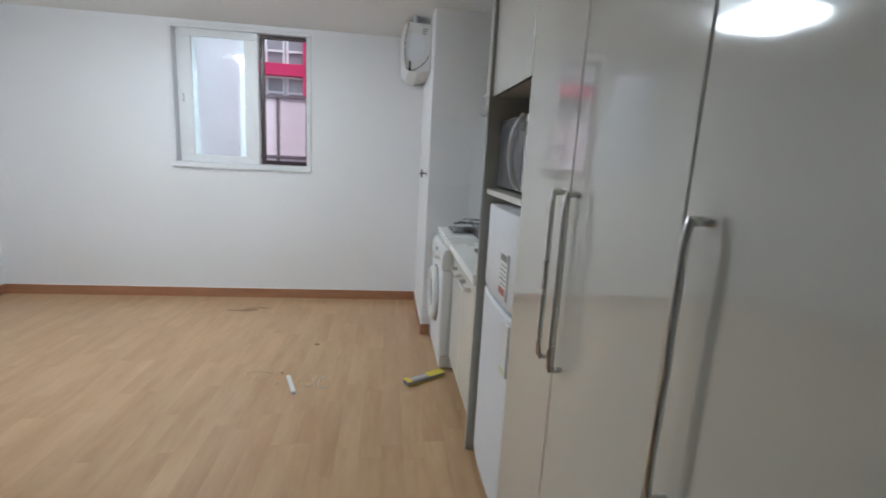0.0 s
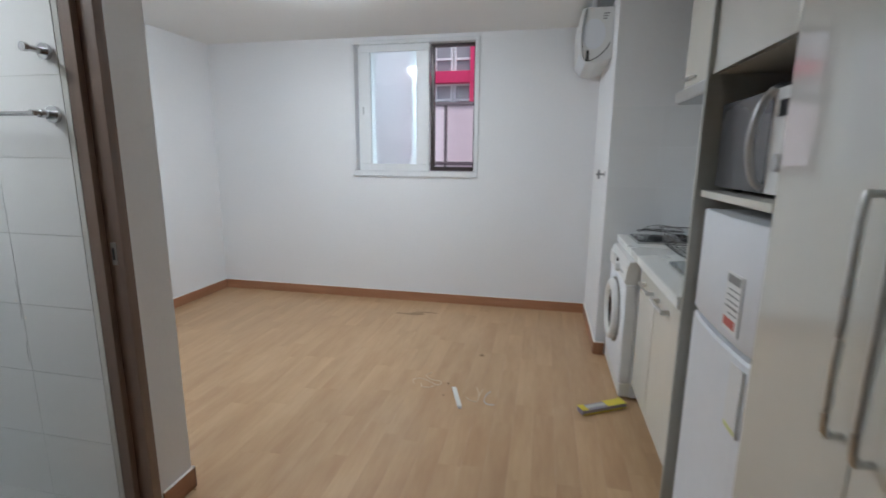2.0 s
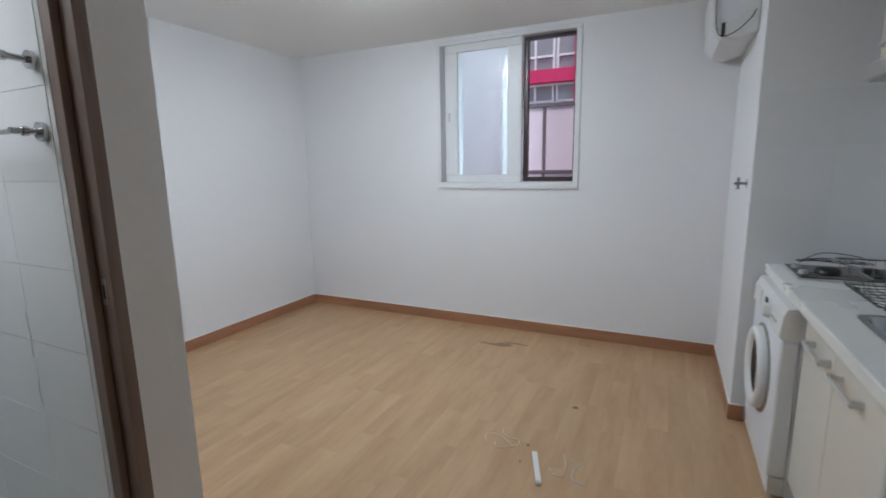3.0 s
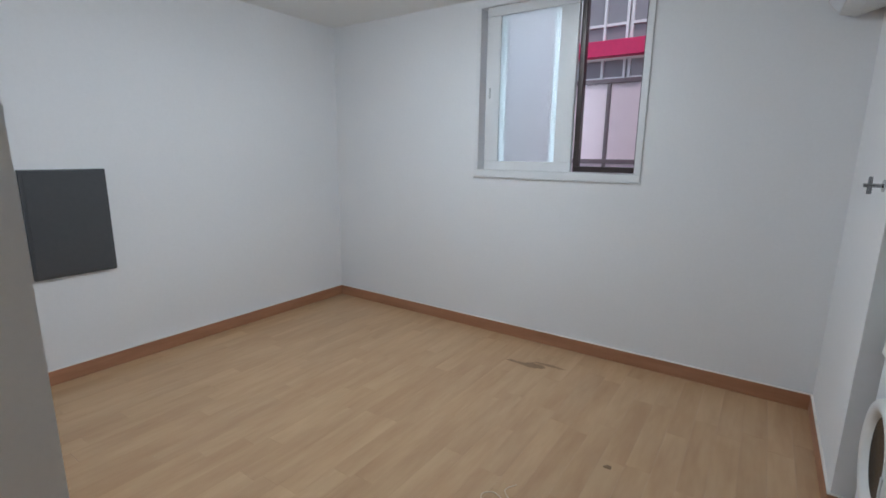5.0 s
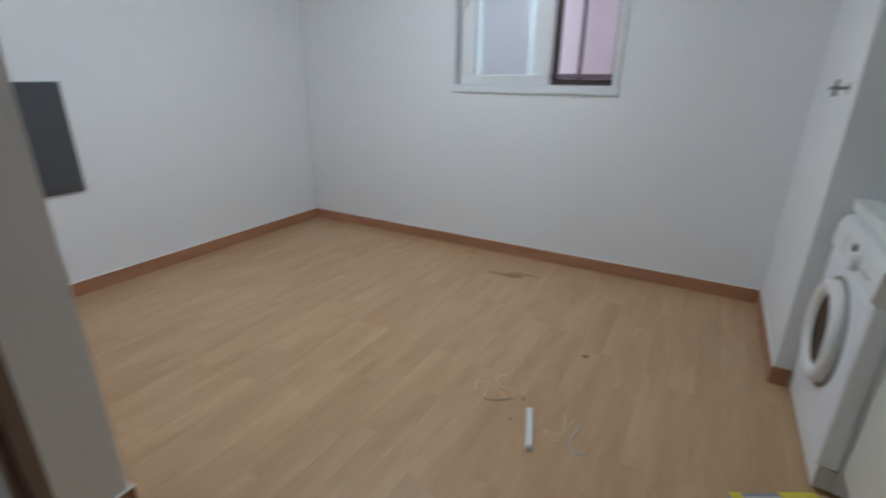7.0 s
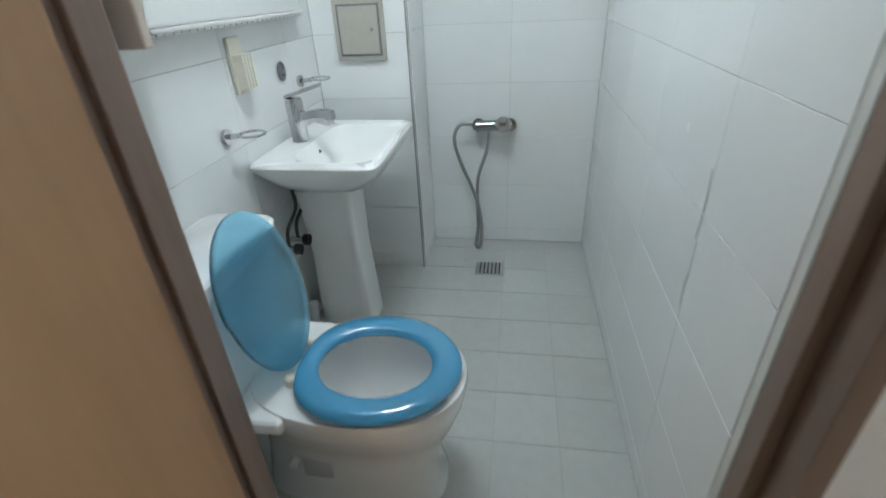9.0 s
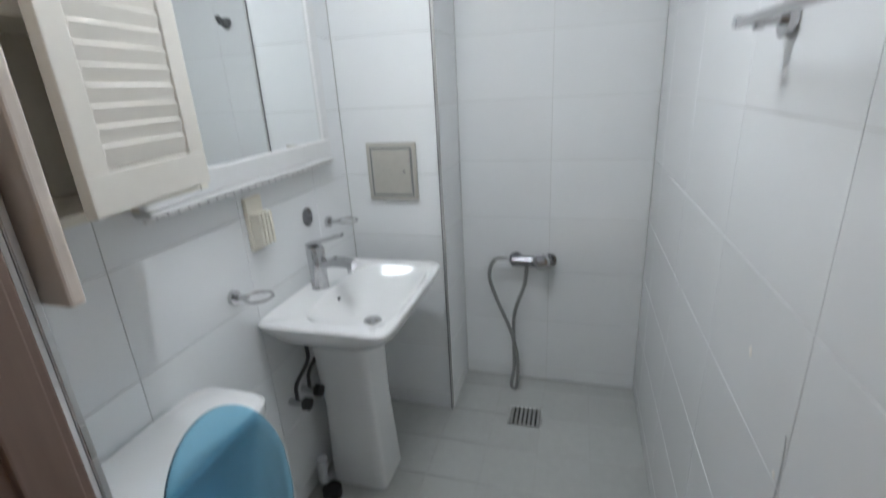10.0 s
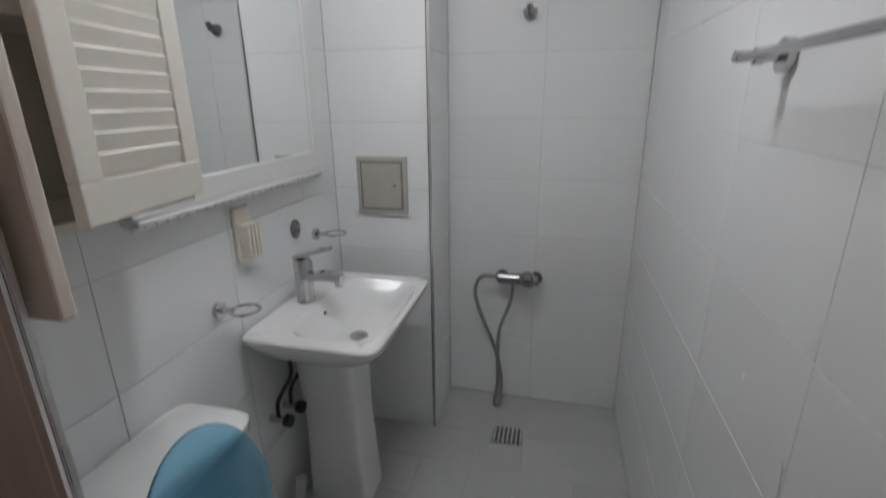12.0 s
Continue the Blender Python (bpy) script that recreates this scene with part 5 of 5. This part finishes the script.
def slab_mesh(name, w, h, t, mat, bevel=0.0006):
    """A thin bevelled slab in its own plane, facing +z."""
    bm = B()
    loft(bm, [[(0, 0, 0), (w, 0, 0), (w, h, 0), (0, h, 0)], [(0, 0, t - bevel), (w, 0, t - bevel), (w, h, t - bevel), (0, h, t - bevel)],
              [(bevel, bevel, t), (w - bevel, bevel, t), (w - bevel, h - bevel, t), (bevel, h - bevel, t)]], True, False)
    return mesh(name, bm, mat)


def tile_wall(parent, origin, along, width, height, tw, th, mat, offset=0.0, start=0.0, gap=0.0018, stagger=0.0, skip=None):
    """Tiles on an upright face: origin is its lower corner on the backing, along the way to lay them, faced by along x up."""
    a, up = Vector(along), Vector((0, 0, 1))
    out = a.cross(up)
    basis = Matrix((a, up, out)).transposed().to_4x4()
    kinds = {}
    z, row = start, 0
    while z < height - 0.01:
        z0, z1 = max(z, 0), min(z + th, height)
        u = -offset - (stagger * tw if row % 2 else 0)
        while u < width - 0.005:
            u0, u1 = max(u, 0), min(u + tw, width)
            if u1 - u0 > 0.008 and z1 - z0 > 0.008 and not (skip and skip(u0, u1, z0, z1)):
                key = (round(u1 - u0, 3), round(z1 - z0, 3))
                if key not in kinds:
                    kinds[key] = slab_mesh("tile", key[0] - gap, key[1] - gap, T - 0.0015, mat)
                piece("tile", kinds[key], Matrix.Translation(Vector(origin) + a * (u0 + gap / 2) + up * (z0 + gap / 2)) @ basis, parent)
            u += tw
        z += th
        row += 1


Z0 = -0.18
tile_wall(bath_north, (XBW, YBN + T, 0), (1, 0, 0), XB - XBW, ZBC, 0.40, 0.25, WALL_TILE, 0.208, Z0, 0.0014)
tile_wall(bath_south, (XB, YBS - T, 0), (-1, 0, 0), XB - XSHAFT, ZBC, 0.40, 0.25, WALL_TILE, 0.06, Z0)
tile_wall(bath_west, (XBW - T, YSHAFT, 0), (0, 1, 0), YBN - YSHAFT, ZBC, 0.40, 0.25, WALL_TILE, 0.01, Z0)
tile_wall(shaft, (XSHAFT - T, YBS, 0), (0, 1, 0), YSHAFT - YBS - 0.006, ZBC, 0.40, 0.25, WALL_TILE, 0.0, Z0)
tile_wall(shaft, (XSHAFT - 0.006, YSHAFT - T, 0), (-1, 0, 0), XSHAFT - XBW - 0.006, ZBC, 0.40, 0.25, WALL_TILE, 0.0, Z0)
tile_wall(bath_east, (XBE, SB - 0.030, 0), (0, -1, 0), SB - 0.030 - YBS, ZBC, 0.40, 0.25, WALL_TILE, 0.0, Z0)
tile_wall(bath_east, (XB - 0.005, SB - 0.030 - T, 0), (-1, 0, 0), XB - 0.005 - XBE, ZBC, 0.40, 0.25, WALL_TILE, 0.0, Z0)
splash = structure("wall_splashback", box(B(), XE, XK + T, PIER + 0.0015, PIER + T, 0, ZC), WALLPAPER, "tiled splashback and white wall beside the hob")
KZ = 0.907
tile_wall(splash, (XE, PIER + T - 0.0015, KZ), (1, 0, 0), XK - XE, 0.75, 0.40, 0.25, KITCHEN_TILE, 0.094, 0.0)
tile_wall(splash, (XE, PIER + T - 0.0015, 0.60), (1, 0, 0), XK - XE, 0.307, 0.40, 0.25, KITCHEN_TILE, 0.094, 0.057)
tile_wall(kitchen_wall, (XK + T, PIER, KZ), (0, -1, 0), 1.45, 0.75, 0.40, 0.25, KITCHEN_TILE, 0.05, 0.0)
tile_wall(kitchen_wall, (XK + T, PIER, 0.848), (0, -1, 0), 1.45, 0.059, 0.40, 0.25, KITCHEN_TILE, 0.05, -0.191)

floor_kinds = {}
for i in range(9):
    for j in range(7):
        x1, x0 = XB - 0.2 * i, max(XB - 0.2 * (i + 1), XBW)
        y0, y1 = max(YBS, 1.402 - 0.2 * (6 - j)), min(1.402 - 0.2 * (5 - j), YBN)
        if x1 - x0 > 0.01 and y1 - y0 > 0.01 and not (x1 < XSHAFT and y1 < YSHAFT):
            key = (round(x1 - x0, 3), round(y1 - y0, 3))
            if key not in floor_kinds:
                floor_kinds[key] = slab_mesh("tile", key[0] - 0.0018, key[1] - 0.0018, 0.0022, FLOOR_TILE)
            piece("tile", floor_kinds[key], Matrix.Translation((x0 + 0.0015, y0 + 0.0015, -0.0022)), bath_floor)

plank_kinds = {}
rng = random.Random(11)
PW, PL = 0.102, 0.62
col = 0
x = XW
while x < XK - 0.01:
    y = -1.2 - PL * rng.random()
    while y < YN - 0.005:
        y0, y1 = max(y, -1.2), min(y + PL, YN)
        x1 = min(x + PW, XK)
        inside_bath = x1 < XC and y1 < YCORNER + 0.01
        if x < XC and y0 < YCORNER < y1:
            y0 = YCORNER
        if not inside_bath and y1 - y0 > 0.02 and not (x > FRONT + 0.1 and y1 < 2.1):
            key = (round(x1 - x, 3), round(y1 - y0, 3))
            if key not in plank_kinds:
                plank_kinds[key] = slab_mesh("plank", key[0] - 0.0004, key[1] - 0.0004, 0.004, PLANK, 0.0002)
            piece("plank", plank_kinds[key], Matrix.Translation((x, y0, -0.004)), floor)
        y += PL
    x += PW

# a hairline crack down one wall tile, with a few chips beside it
for zs in ((0.908, 0.865, 0.80, 0.765), (0.688, 0.65, 0.605)):
    crack = smooth_path([(-1.518 + 0.005 * math.sin(z * 47), YBN + 0.0006, z) for z in zs], 5)
    part("crack", tube(B(), crack, 0.0008, 5), GREY_PLASTIC, bath_north, "hairline crack")
for cx, cz, r in ((-1.69, 0.94, 0.006), (-1.535, 0.83, 0.004), (-1.505, 0.77, 0.004)):
    part("chip", loft(B(), [[(cx + r * q * math.cos(a), YBN + d, cz + r * 1.6 * q * math.sin(a)) for a in [2 * math.pi * i / 9 for i in range(9)]] for q, d in ((1.0, 0.0014), (0.7, 0.0005))]), EDGE_HIGHLIGHT_FILLER, bath_north, "pale filler spot")

# the bathroom and what stands in it
BATH_THINGS = ("toilet", "wash_basin", "basin_tap", "basin_trap", "mirror_cabinet", "access_panel", "trim", "soap_dispenser", "chrome_fitting", "tumbler_holder", "tumbler_holder.001",
               "shower_mixer", "shower_holder", "towel_rail", "robe_hook", "floor_drain", "exhaust_fan", "bathroom_light")
for ob in [bath_floor, bath_north, bath_south, bath_west, shaft, bath_east, bath_ceiling] + [bpy.data.objects[n] for n in BATH_THINGS]:
    ob.location.y += BATH_NORTH
